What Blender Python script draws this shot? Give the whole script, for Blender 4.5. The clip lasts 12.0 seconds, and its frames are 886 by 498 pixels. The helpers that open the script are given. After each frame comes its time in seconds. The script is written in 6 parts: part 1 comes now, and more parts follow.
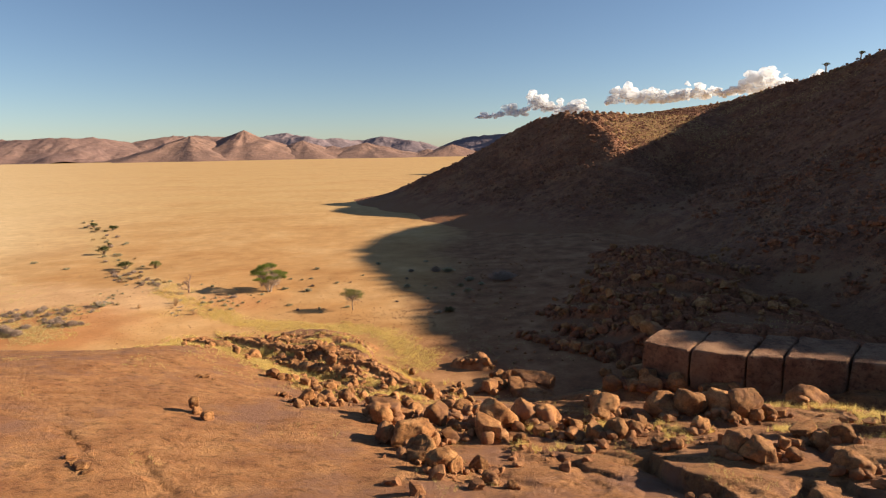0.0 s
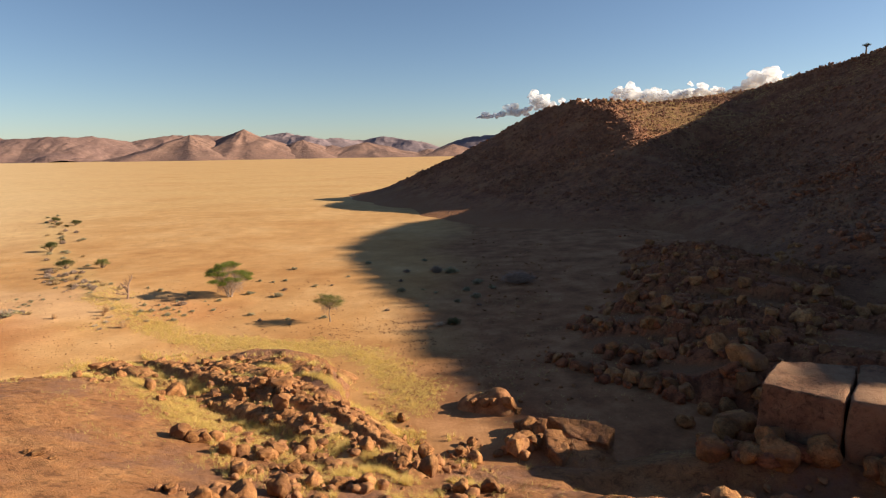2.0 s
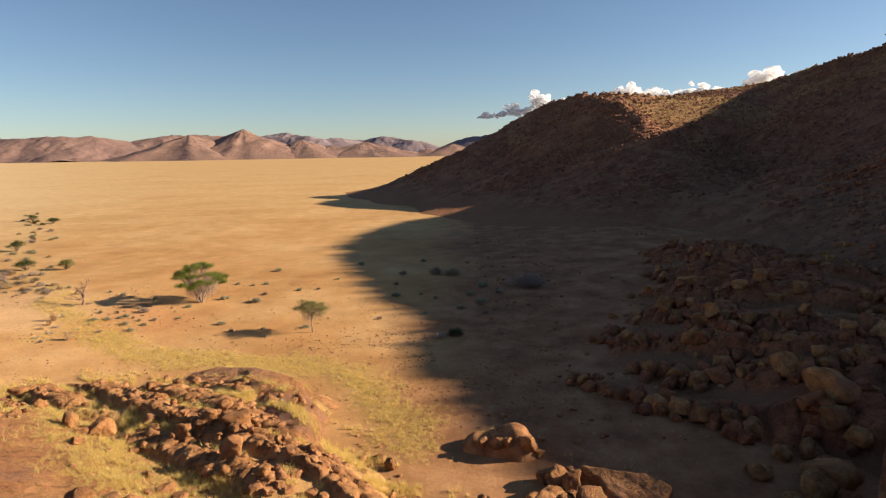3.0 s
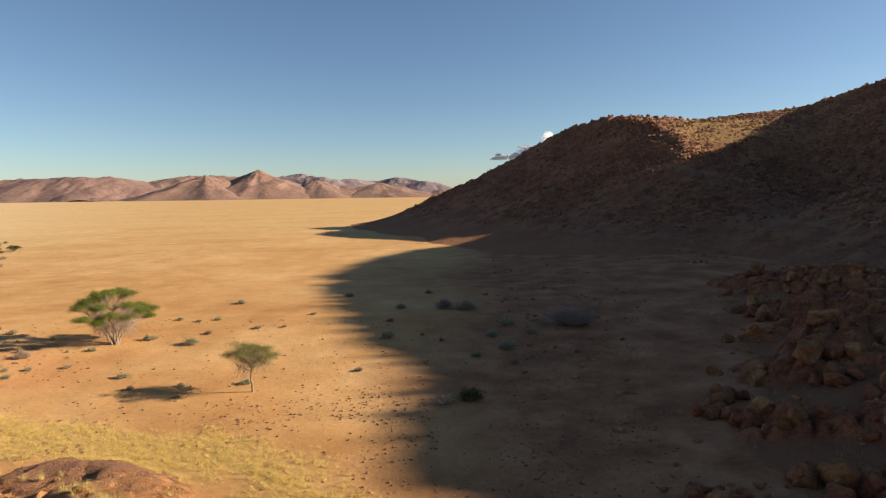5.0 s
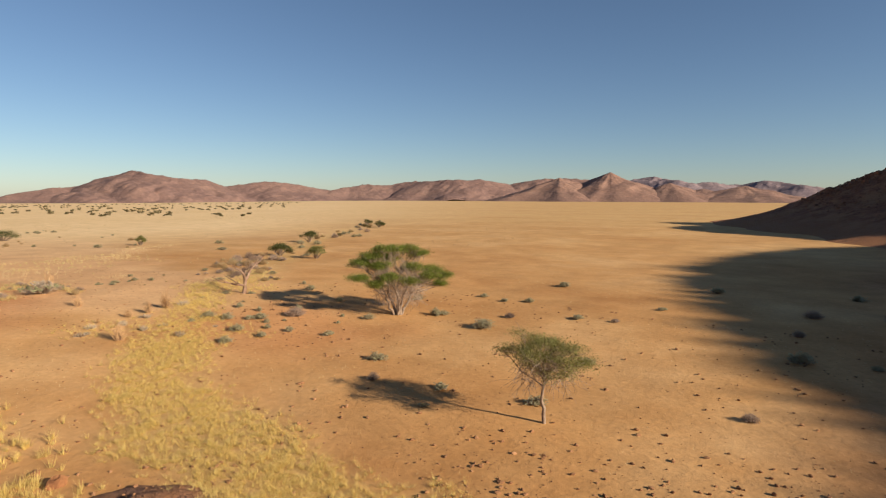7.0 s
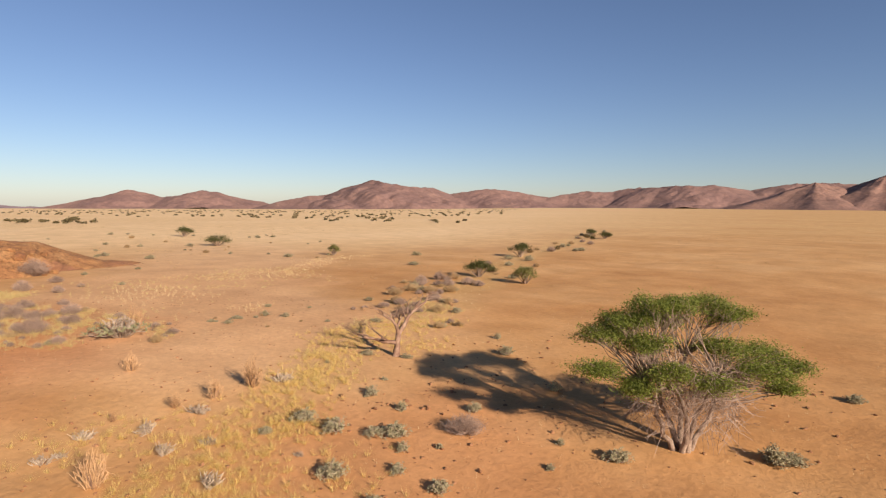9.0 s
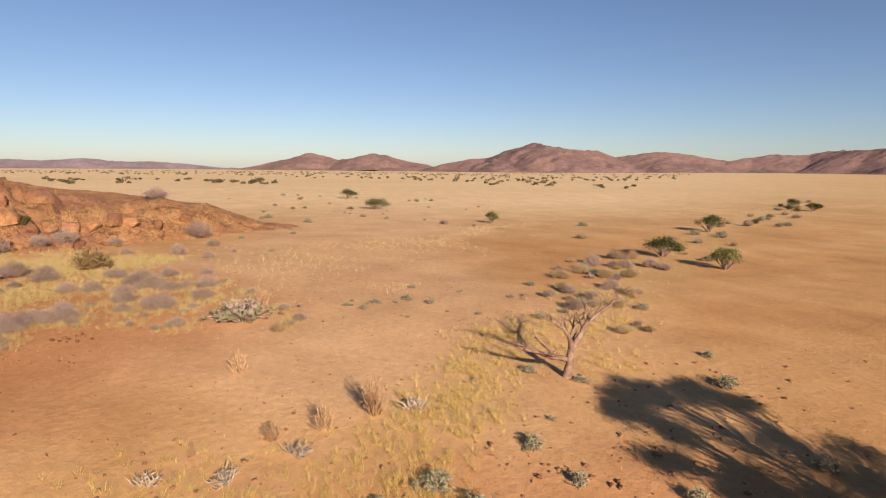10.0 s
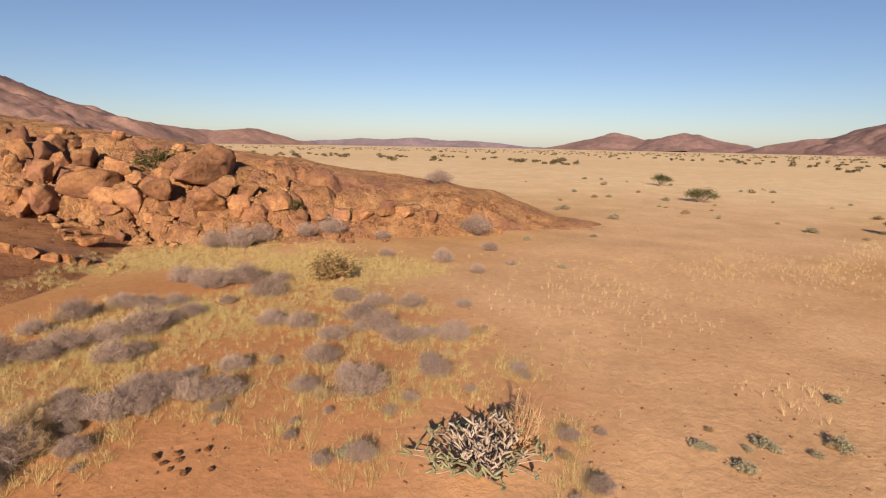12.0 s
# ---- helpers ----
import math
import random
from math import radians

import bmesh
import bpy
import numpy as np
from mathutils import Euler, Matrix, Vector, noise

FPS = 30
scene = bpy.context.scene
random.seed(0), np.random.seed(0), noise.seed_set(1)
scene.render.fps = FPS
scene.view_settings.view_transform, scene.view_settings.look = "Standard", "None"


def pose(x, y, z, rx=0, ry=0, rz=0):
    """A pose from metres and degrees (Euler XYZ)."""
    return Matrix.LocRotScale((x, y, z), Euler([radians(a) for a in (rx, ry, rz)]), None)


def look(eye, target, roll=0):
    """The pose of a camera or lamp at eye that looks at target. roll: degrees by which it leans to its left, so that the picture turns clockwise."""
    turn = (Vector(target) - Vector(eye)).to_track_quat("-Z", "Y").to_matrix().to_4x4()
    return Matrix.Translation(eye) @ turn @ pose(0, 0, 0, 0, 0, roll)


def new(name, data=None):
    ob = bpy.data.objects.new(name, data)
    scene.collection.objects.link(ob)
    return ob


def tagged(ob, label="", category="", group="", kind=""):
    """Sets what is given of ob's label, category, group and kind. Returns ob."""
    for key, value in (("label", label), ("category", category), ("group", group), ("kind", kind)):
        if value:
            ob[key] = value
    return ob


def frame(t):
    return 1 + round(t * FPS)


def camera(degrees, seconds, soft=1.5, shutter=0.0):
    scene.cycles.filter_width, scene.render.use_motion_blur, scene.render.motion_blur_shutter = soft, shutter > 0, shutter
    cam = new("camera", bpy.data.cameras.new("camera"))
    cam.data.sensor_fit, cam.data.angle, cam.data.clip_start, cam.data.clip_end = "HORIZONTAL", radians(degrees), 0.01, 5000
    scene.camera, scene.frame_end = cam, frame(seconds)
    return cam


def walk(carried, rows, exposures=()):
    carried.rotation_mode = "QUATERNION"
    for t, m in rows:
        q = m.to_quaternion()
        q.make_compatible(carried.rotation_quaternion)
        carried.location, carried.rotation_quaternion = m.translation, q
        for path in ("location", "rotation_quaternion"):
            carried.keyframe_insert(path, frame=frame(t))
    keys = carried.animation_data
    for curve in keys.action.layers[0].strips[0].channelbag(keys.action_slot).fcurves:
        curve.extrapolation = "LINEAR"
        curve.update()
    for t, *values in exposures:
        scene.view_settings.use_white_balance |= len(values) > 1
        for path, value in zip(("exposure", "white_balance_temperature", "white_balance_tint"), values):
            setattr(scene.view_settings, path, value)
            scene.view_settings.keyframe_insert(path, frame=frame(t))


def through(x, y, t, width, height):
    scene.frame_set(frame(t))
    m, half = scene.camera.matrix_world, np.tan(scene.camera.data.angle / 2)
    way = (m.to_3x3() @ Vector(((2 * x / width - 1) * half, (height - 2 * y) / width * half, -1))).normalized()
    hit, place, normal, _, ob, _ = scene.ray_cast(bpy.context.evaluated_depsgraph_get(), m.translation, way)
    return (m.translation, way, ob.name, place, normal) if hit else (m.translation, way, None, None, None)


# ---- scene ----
cam = camera(73.6, 12.0, 1.2)
PATH = [
    (0, (-0.238, 3.159, 27.288), (-0.247, 5.131, 26.954), -0.9),
    (0.5, (-0.284, 8.809, 25.214), (-0.295, 10.781, 24.88), -0.8),
    (1, (-0.343, 14.301, 24.023), (-0.355, 16.273, 23.69), -0.8),
    (1.5, (-0.52, 19.976, 23.571), (-0.531, 21.948, 23.237), -0.8),
    (2, (-0.569, 25.313, 22.706), (-0.581, 27.286, 22.374), -0.8),
    (2.5, (-0.614, 30.935, 21.763), (-0.626, 32.907, 21.431), -0.8),
    (3, (-0.674, 36.397, 20.66), (-0.687, 38.37, 20.329), -0.8),
    (3.5, (-0.743, 42.149, 19.068), (-0.755, 44.121, 18.736), -0.7),
    (3.7, (-0.729, 44.519, 18.729), (-0.742, 46.495, 18.418), -0.8),
    (5.3, (-0.508, 62.923, 13.557), (-0.601, 64.912, 13.37), -0.6),
    (5.5, (-0.767, 65.213, 12.625), (-0.933, 67.198, 12.439), -0.5),
    (6, (-1.684, 70.629, 10.593), (-2.078, 72.581, 10.408), -0.4),
    (6.5, (-3.565, 76.193, 9.427), (-4.324, 78.034, 9.247), -0.2),
    (7, (-6.288, 80.753, 9.288), (-7.412, 82.398, 9.113), 0.2),
    (7.2, (-7.64, 82.514, 9.221), (-8.801, 84.133, 9.046), 0.3),
    (8.8, (-21.603, 96.802, 8.839), (-23.171, 98.034, 8.688), 0.3),
    (9, (-22.974, 97.719, 8.854), (-24.611, 98.858, 8.7), 0.3),
    (9.2, (-24.45, 98.6, 8.86), (-26.142, 99.644, 8.649), 0.4),
    (9.5, (-26.552, 99.742, 8.874), (-28.32, 100.64, 8.616), 0.5),
    (10, (-30.35, 101.257, 8.894), (-32.217, 101.919, 8.614), 0.6),
    (10.5, (-34.126, 102.26, 8.915), (-36.058, 102.693, 8.632), 0.7),
    (11, (-38.18, 102.91, 8.969), (-40.15, 103.097, 8.681), 0.9),
    (11.5, (-42.335, 102.959, 8.975), (-44.313, 102.904, 8.682), 1.0),
    (12, (-46.822, 102.392, 8.876), (-48.766, 102.092, 8.517), 1.0),
]
walk(cam, [(t, look(eye, target, roll)) for t, eye, target, roll in PATH], [(0, 1.1, 7350, 13), (3.7, 1.1, 7350, 12), (5.5, 1.14, 7150, 9), (6.5, 0.92, 7100, 10), (7.2, 0.77, 7100, 12), (8.8, 0.82, 7000, 21), (10, 0.77, 6950, 21), (12, 0.74, 6950, 21)])

# ---- sky and sun ----
SUN_HEIGHT, SUN_SIDE = 20.5, 5.0
toward = Vector((math.cos(radians(SUN_HEIGHT)) * math.cos(radians(SUN_SIDE)), math.cos(radians(SUN_HEIGHT)) * math.sin(radians(SUN_SIDE)), math.sin(radians(SUN_HEIGHT))))
world = bpy.data.worlds.new("desert_sky")
scene.world = world
world.use_nodes = True
sky = world.node_tree.nodes.new("ShaderNodeTexSky")
sky.sky_type, sky.sun_disc = "NISHITA", False
sky.sun_elevation, sky.sun_rotation = radians(SUN_HEIGHT), radians(90 - SUN_SIDE)
sky.altitude, sky.air_density, sky.dust_density, sky.ozone_density = 1500, 1.0, 0.9, 3.9
background = world.node_tree.nodes["Background"]
background.inputs["Strength"].default_value = 0.058
world.node_tree.links.new(sky.outputs[0], background.inputs[0])
sun = new("sun", bpy.data.lights.new("sun", "SUN"))
sun.data.energy, sun.data.angle, sun.data.color = 5.0, radians(0.53), (1.0, 0.91, 0.77)
sun.matrix_world = look(toward * 300, (0, 0, 0))

# ---- materials ----


def shader(name):
    m = bpy.data.materials.new(name)
    m.use_nodes = True
    return m, m.node_tree.nodes, m.node_tree.links, m.node_tree.nodes["Principled BSDF"]


def put(nodes, kind, **values):
    n = nodes.new(kind)
    for key, value in values.items():
        n.inputs[key.replace("_", " ")].default_value = value
    return n


def ramp(nodes, stops):
    n = nodes.new("ShaderNodeValToRGB")
    while len(n.color_ramp.elements) < len(stops):
        n.color_ramp.elements.new(0.5)
    for e, (pos, col) in zip(n.color_ramp.elements, stops):
        e.position, e.color = pos, (*col, 1)
    return n


def mix(nodes, links, fac, a, b, blend="MIX"):
    n = nodes.new("ShaderNodeMix")
    n.data_type, n.blend_type = "RGBA", blend
    for socket, value in ((n.inputs[0], fac), (n.inputs[6], a), (n.inputs[7], b)):
        if hasattr(value, "is_output"):
            links.new(value, socket)
        else:
            socket.default_value = (*value, 1) if isinstance(value, tuple) else value
    return n.outputs[2]


def stone(name, dark, mid, light, size=2.0, grain=18.0, bump=0.25, rough=0.9, cracks=0.0, vary=0.0, stain=None, foot=None, soil=None, fleck=0.0):
    """Weathered ground or rock: patches, grain, optional cracks and stains; lengths in metres."""
    m, nodes, links, bsdf = shader(name)
    where = nodes.new("ShaderNodeTexCoord")
    co = where.outputs["Object"]
    if vary:
        info = nodes.new("ShaderNodeObjectInfo")
        add = nodes.new("ShaderNodeVectorMath")
        add.operation = "MULTIPLY_ADD"
        links.new(info.outputs["Random"], add.inputs[0])
        add.inputs[1].default_value = (37, 53, 71)
        links.new(co, add.inputs[2])
        co = add.outputs[0]
    big = put(nodes, "ShaderNodeTexNoise", Scale=1 / size, Detail=5.0, Roughness=0.6)
    fine = put(nodes, "ShaderNodeTexNoise", Scale=grain / size, Detail=4.0, Roughness=0.65)
    for n in (big, fine):
        links.new(co, n.inputs["Vector"])
    tone = ramp(nodes, [(0.3, dark), (0.5, mid), (0.7, light)])
    links.new(big.outputs["Fac"], tone.inputs[0])
    grit = ramp(nodes, [(0.3, (0.72, 0.72, 0.72)), (0.7, (1.22, 1.2, 1.18))])
    links.new(fine.outputs["Fac"], grit.inputs[0])
    col = mix(nodes, links, 0.8, tone.outputs[0], grit.outputs[0], "MULTIPLY")
    height = fine.outputs["Fac"]
    if fleck:
        flake = put(nodes, "ShaderNodeTexNoise", Scale=4.2 / size, Detail=7.0, Roughness=0.72, Distortion=0.6)
        links.new(co, flake.inputs["Vector"])
        dots = ramp(nodes, [(0.40, (1 - fleck, 1 - fleck, 1 - fleck)), (0.48, (1, 1, 1)), (0.55, (1, 1, 1)), (0.64, (1.22, 1.18, 1.1))])
        links.new(flake.outputs["Fac"], dots.inputs[0])
        col = mix(nodes, links, 1.0, col, dots.outputs[0], "MULTIPLY")
        lump = nodes.new("ShaderNodeMath")
        lump.operation = "MULTIPLY_ADD"
        links.new(flake.outputs["Fac"], lump.inputs[0])
        lump.inputs[1].default_value = 1.6
        links.new(height, lump.inputs[2])
        height = lump.outputs[0]
    if stain:
        spots = put(nodes, "ShaderNodeTexNoise", Scale=0.33 / size, Detail=6.0, Roughness=0.7)
        links.new(co, spots.inputs["Vector"])
        sel = ramp(nodes, [(0.5, (0, 0, 0)), (0.62, (1, 1, 1))])
        links.new(spots.outputs["Fac"], sel.inputs[0])
        col = mix(nodes, links, sel.outputs[0], col, stain)
    if cracks:
        warp = put(nodes, "ShaderNodeTexNoise", Scale=1.4 / size, Detail=3.0)
        links.new(co, warp.inputs["Vector"])
        move = nodes.new("ShaderNodeVectorMath")
        move.operation = "MULTIPLY_ADD"
        links.new(warp.outputs["Color"], move.inputs[0])
        move.inputs[1].default_value = (size, size, size)
        links.new(co, move.inputs[2])
        cell = put(nodes, "ShaderNodeTexVoronoi", Scale=0.55 / size)
        cell.feature = "DISTANCE_TO_EDGE"
        links.new(move.outputs[0], cell.inputs["Vector"])
        line = ramp(nodes, [(0.0, (0, 0, 0)), (0.035, (1, 1, 1))])
        links.new(cell.outputs[0], line.inputs[0])
        both = nodes.new("ShaderNodeMath")
        both.operation = "MULTIPLY_ADD"
        links.new(line.outputs[0], both.inputs[0])
        both.inputs[1].default_value = cracks
        links.new(height, both.inputs[2])
        height = both.outputs[0]
    if foot:
        low, high, earth = foot
        parts = nodes.new("ShaderNodeSeparateXYZ")
        links.new(co, parts.inputs[0])
        ragged = nodes.new("ShaderNodeMath")
        ragged.operation = "MULTIPLY_ADD"
        links.new(big.outputs["Fac"], ragged.inputs[0])
        ragged.inputs[1].default_value = high
        links.new(parts.outputs["Z"], ragged.inputs[2])
        span = nodes.new("ShaderNodeMapRange")
        links.new(ragged.outputs[0], span.inputs[0])
        span.inputs[1].default_value, span.inputs[2].default_value = low + high * 0.5, high + high * 0.5
        col = mix(nodes, links, span.outputs[0], mix(nodes, links, 0.85, earth, grit.outputs[0], "MULTIPLY"), col)
    if soil:
        pocket = nodes.new("ShaderNodeAttribute")
        pocket.attribute_name = "litter"
        col = mix(nodes, links, pocket.outputs["Fac"], col, mix(nodes, links, 0.85, soil, grit.outputs[0], "MULTIPLY"))
    if vary:
        shift = nodes.new("ShaderNodeHueSaturation")
        span = nodes.new("ShaderNodeMapRange")
        links.new(info.outputs["Random"], span.inputs[0])
        span.inputs[3].default_value, span.inputs[4].default_value = 1 - vary, 1 + vary
        links.new(span.outputs[0], shift.inputs["Value"])
        links.new(col, shift.inputs["Color"])
        col = shift.outputs[0]
    links.new(col, bsdf.inputs["Base Color"])
    b = put(nodes, "ShaderNodeBump", Strength=bump, Distance=0.12 * size)
    links.new(height, b.inputs["Height"])
    links.new(b.outputs[0], bsdf.inputs["Normal"])
    bsdf.inputs["Roughness"].default_value = rough
    bsdf.inputs["Specular IOR Level"].default_value = 0.2
    return m


def leafy(name, dark, light, through=0.25, rough=0.7):
    """Leaves, grass and twigs: the tone changes from piece to piece."""
    m, nodes, links, bsdf = shader(name)
    geo = nodes.new("ShaderNodeNewGeometry")
    tone = ramp(nodes, [(0.0, dark), (1.0, light)])
    links.new(geo.outputs["Random Per Island"], tone.inputs[0])
    links.new(tone.outputs[0], bsdf.inputs["Base Color"])
    bsdf.inputs["Roughness"].default_value = rough
    bsdf.inputs["Specular IOR Level"].default_value = 0.2
    if through:
        glow = nodes.new("ShaderNodeBsdfTranslucent")
        links.new(tone.outputs[0], glow.inputs[0])
        both = nodes.new("ShaderNodeMixShader")
        both.inputs[0].default_value = through
        links.new(bsdf.outputs[0], both.inputs[1])
        links.new(glow.outputs[0], both.inputs[2])
        links.new(both.outputs[0], nodes["Material Output"].inputs[0])
    return m


def sand_material():
    m, nodes, links, bsdf = shader("desert_sand")
    co = nodes.new("ShaderNodeTexCoord").outputs["Object"]
    wide = put(nodes, "ShaderNodeTexNoise", Scale=0.034, Detail=7.0, Roughness=0.66)
    mid = put(nodes, "ShaderNodeTexNoise", Scale=0.22, Detail=6.0, Roughness=0.65)
    fine = put(nodes, "ShaderNodeTexNoise", Scale=3.2, Detail=5.0, Roughness=0.7)
    streak = put(nodes, "ShaderNodeTexNoise", Scale=0.012, Detail=5.0, Roughness=0.7)
    stretch = nodes.new("ShaderNodeMapping")
    stretch.inputs["Scale"].default_value = (0.9, 1.7, 1.0)
    stretch.inputs["Rotation"].default_value = (0, 0, 0.35)
    links.new(co, stretch.inputs[0])
    for n in (wide, mid, fine):
        links.new(co, n.inputs["Vector"])
    links.new(stretch.outputs[0], streak.inputs["Vector"])
    a = ramp(nodes, [(0.36, (0.40, 0.185, 0.066)), (0.5, (0.495, 0.262, 0.105)), (0.62, (0.57, 0.335, 0.155))])
    links.new(wide.outputs["Fac"], a.inputs[0])
    b = ramp(nodes, [(0.3, (0.82, 0.80, 0.78)), (0.72, (1.14, 1.15, 1.16))])
    links.new(mid.outputs["Fac"], b.inputs[0])
    c = ramp(nodes, [(0.3, (0.8, 0.8, 0.8)), (0.7, (1.12, 1.12, 1.12))])
    links.new(fine.outputs["Fac"], c.inputs[0])
    d = ramp(nodes, [(0.2, (0.25, 0.25, 0.25)), (0.62, (1, 1, 1))])
    links.new(streak.outputs["Fac"], d.inputs[0])
    # far flats carry a thin cover of dry grass
    far = nodes.new("ShaderNodeVectorMath")
    far.operation = "DISTANCE"
    far.inputs[1].default_value = (-20, 60, 0)
    links.new(co, far.inputs[0])
    span = nodes.new("ShaderNodeMapRange")
    span.interpolation_type = "SMOOTHSTEP"
    span.inputs[1].default_value, span.inputs[2].default_value, span.inputs[3].default_value, span.inputs[4].default_value = 40, 300, 0.12, 1.0
    links.new(far.outputs["Value"], span.inputs[0])
    cover = nodes.new("ShaderNodeMath")
    cover.operation = "MULTIPLY"
    links.new(d.outputs[0], cover.inputs[0])
    links.new(span.outputs[0], cover.inputs[1])
    col = mix(nodes, links, cover.outputs[0], a.outputs[0], (0.55, 0.35, 0.155))
    col = mix(nodes, links, 0.85, col, b.outputs[0], "MULTIPLY")
    col = mix(nodes, links, 0.7, col, c.outputs[0], "MULTIPLY")
    litter = nodes.new("ShaderNodeAttribute")
    litter.attribute_name = "litter"
    straw = ramp(nodes, [(0.25, (0.42, 0.26, 0.10)), (0.75, (0.58, 0.41, 0.18))])
    links.new(fine.outputs["Fac"], straw.inputs[0])
    cover_2 = nodes.new("ShaderNodeMath")
    cover_2.operation = "MULTIPLY"
    links.new(litter.outputs["Fac"], cover_2.inputs[0])
    cover_2.inputs[1].default_value = 0.6
    col = mix(nodes, links, cover_2.outputs[0], col, straw.outputs[0])
    # gravel tone, made darker and redder to carry the hill's shade
    gravel_shade = nodes.new("ShaderNodeAttribute")
    gravel_shade.attribute_name = "gravel_shade"
    shade_pebble = ramp(nodes, [(0.35, (0.18, 0.074, 0.038)), (0.5, (0.28, 0.122, 0.06)), (0.66, (0.39, 0.19, 0.098))])
    links.new(mid.outputs["Fac"], shade_pebble.inputs[0])
    for key, tone in (("bleach", (0.63, 0.385, 0.21)), ("dry", (0.74, 0.54, 0.305)), ("rust", (0.455, 0.195, 0.08))):
        zone = nodes.new("ShaderNodeAttribute")
        zone.attribute_name = key
        col = mix(nodes, links, zone.outputs["Fac"], col, mix(nodes, links, 0.8, mix(nodes, links, 0.8, tone, c.outputs[0], "MULTIPLY"), b.outputs[0], "MULTIPLY"))
    col = mix(nodes, links, gravel_shade.outputs["Fac"], col, mix(nodes, links, 0.9, shade_pebble.outputs[0], c.outputs[0], "MULTIPLY"))
    links.new(col, bsdf.inputs["Base Color"])
    total = nodes.new("ShaderNodeMath")
    total.operation = "MULTIPLY_ADD"
    links.new(mid.outputs["Fac"], total.inputs[0])
    total.inputs[1].default_value = 2.5
    links.new(fine.outputs["Fac"], total.inputs[2])
    bump = put(nodes, "ShaderNodeBump", Strength=0.34, Distance=0.12)
    links.new(total.outputs[0], bump.inputs["Height"])
    links.new(bump.outputs[0], bsdf.inputs["Normal"])
    bsdf.inputs["Roughness"].default_value = 0.95
    bsdf.inputs["Specular IOR Level"].default_value = 0.1
    return m


SAND = sand_material()
DOME = stone("red_granite_sheet", (0.28, 0.118, 0.052), (0.40, 0.182, 0.076), (0.50, 0.25, 0.108), size=2.6, grain=26, bump=0.9, cracks=0.2, stain=(0.29, 0.142, 0.086), fleck=0.4)
BOULDER = stone("weathered_boulder", (0.16, 0.066, 0.027), (0.32, 0.145, 0.056), (0.43, 0.225, 0.095), size=0.5, grain=9, bump=1.0, vary=0.25, stain=(0.22, 0.10, 0.05), fleck=0.35)
RIDGE_BOULDER = stone("ochre_boulder", (0.18, 0.085, 0.047), (0.33, 0.16, 0.07), (0.44, 0.235, 0.105), size=0.8, grain=9, bump=1.0, vary=0.25, stain=(0.24, 0.11, 0.066), fleck=0.3)
RUBBLE = stone("rock_rubble", (0.17, 0.072, 0.034), (0.30, 0.135, 0.06), (0.42, 0.215, 0.10), size=0.9, grain=9, bump=0.8)
# granite darkened all over to paint in the shade on the slab's front
SHADED_SLAB_ROCK = stone("shaded_slab_granite", (0.16, 0.075, 0.045), (0.28, 0.14, 0.08), (0.40, 0.225, 0.13), size=1.8, grain=20, bump=0.9, stain=(0.36, 0.20, 0.115), fleck=0.45)
MOUND_ROCK = stone("jointed_granite", (0.20, 0.085, 0.036), (0.35, 0.162, 0.066), (0.47, 0.24, 0.105), size=1.3, grain=12, bump=0.7, soil=(0.46, 0.26, 0.105), fleck=0.4)
# copy of the jointed granite, rock and soil darkened for the hill's shade
SHADED_SHELF_ROCK = stone("shaded_jointed_granite", (0.16, 0.056, 0.03), (0.28, 0.105, 0.05), (0.38, 0.16, 0.075), size=1.6, grain=12, bump=0.7, soil=(0.24, 0.11, 0.056), fleck=0.4)
HILL = stone("scree_slope", (0.18, 0.076, 0.043), (0.29, 0.128, 0.07), (0.41, 0.20, 0.102), size=4.0, grain=16, bump=1.0, stain=(0.36, 0.18, 0.092), foot=(0.5, 5.0, (0.34, 0.155, 0.074)), fleck=0.4)
SCREE = stone("dark_scree", (0.13, 0.056, 0.036), (0.235, 0.108, 0.062), (0.37, 0.185, 0.105), size=2.5, grain=8, bump=0.8)
WHALEBACK = stone("ochre_granite", (0.25, 0.118, 0.058), (0.40, 0.20, 0.085), (0.50, 0.28, 0.125), size=2.2, grain=16, bump=0.9, cracks=0.4, stain=(0.29, 0.135, 0.078), fleck=0.45)
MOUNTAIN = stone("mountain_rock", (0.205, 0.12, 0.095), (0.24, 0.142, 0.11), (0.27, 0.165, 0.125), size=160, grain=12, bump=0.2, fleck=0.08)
# mauve and blue tints paint distance haze into these two rock colours
MOUNTAIN_HAZE = stone("haze_mauve_mountain_rock", (0.165, 0.10, 0.088), (0.20, 0.122, 0.103), (0.235, 0.145, 0.118), size=180, grain=10, bump=0.2, fleck=0.08)
MOUNTAIN_HAZE_FAR = stone("haze_blue_mountain_rock", (0.175, 0.135, 0.15), (0.205, 0.155, 0.165), (0.235, 0.175, 0.18), size=200, grain=10, bump=0.2, fleck=0.08)
BARK = stone("grey_bark", (0.16, 0.11, 0.08), (0.26, 0.19, 0.14), (0.36, 0.28, 0.21), size=0.3, grain=6, bump=0.4)
DEAD_WOOD = stone("bleached_wood", (0.11, 0.06, 0.04), (0.22, 0.135, 0.092), (0.36, 0.255, 0.185), size=0.35, grain=6, bump=0.4)
LEAF = leafy("acacia_leaf", (0.085, 0.115, 0.02), (0.27, 0.31, 0.065), 0.4)
LEAF_GREY = leafy("thorn_leaf", (0.13, 0.135, 0.04), (0.30, 0.28, 0.10), 0.4)
LEAF_DARK = leafy("dark_bush_leaf", (0.045, 0.05, 0.015), (0.12, 0.125, 0.04))
LEAF_FAR = leafy("dusty_bush_leaf", (0.10, 0.08, 0.038), (0.20, 0.165, 0.08))
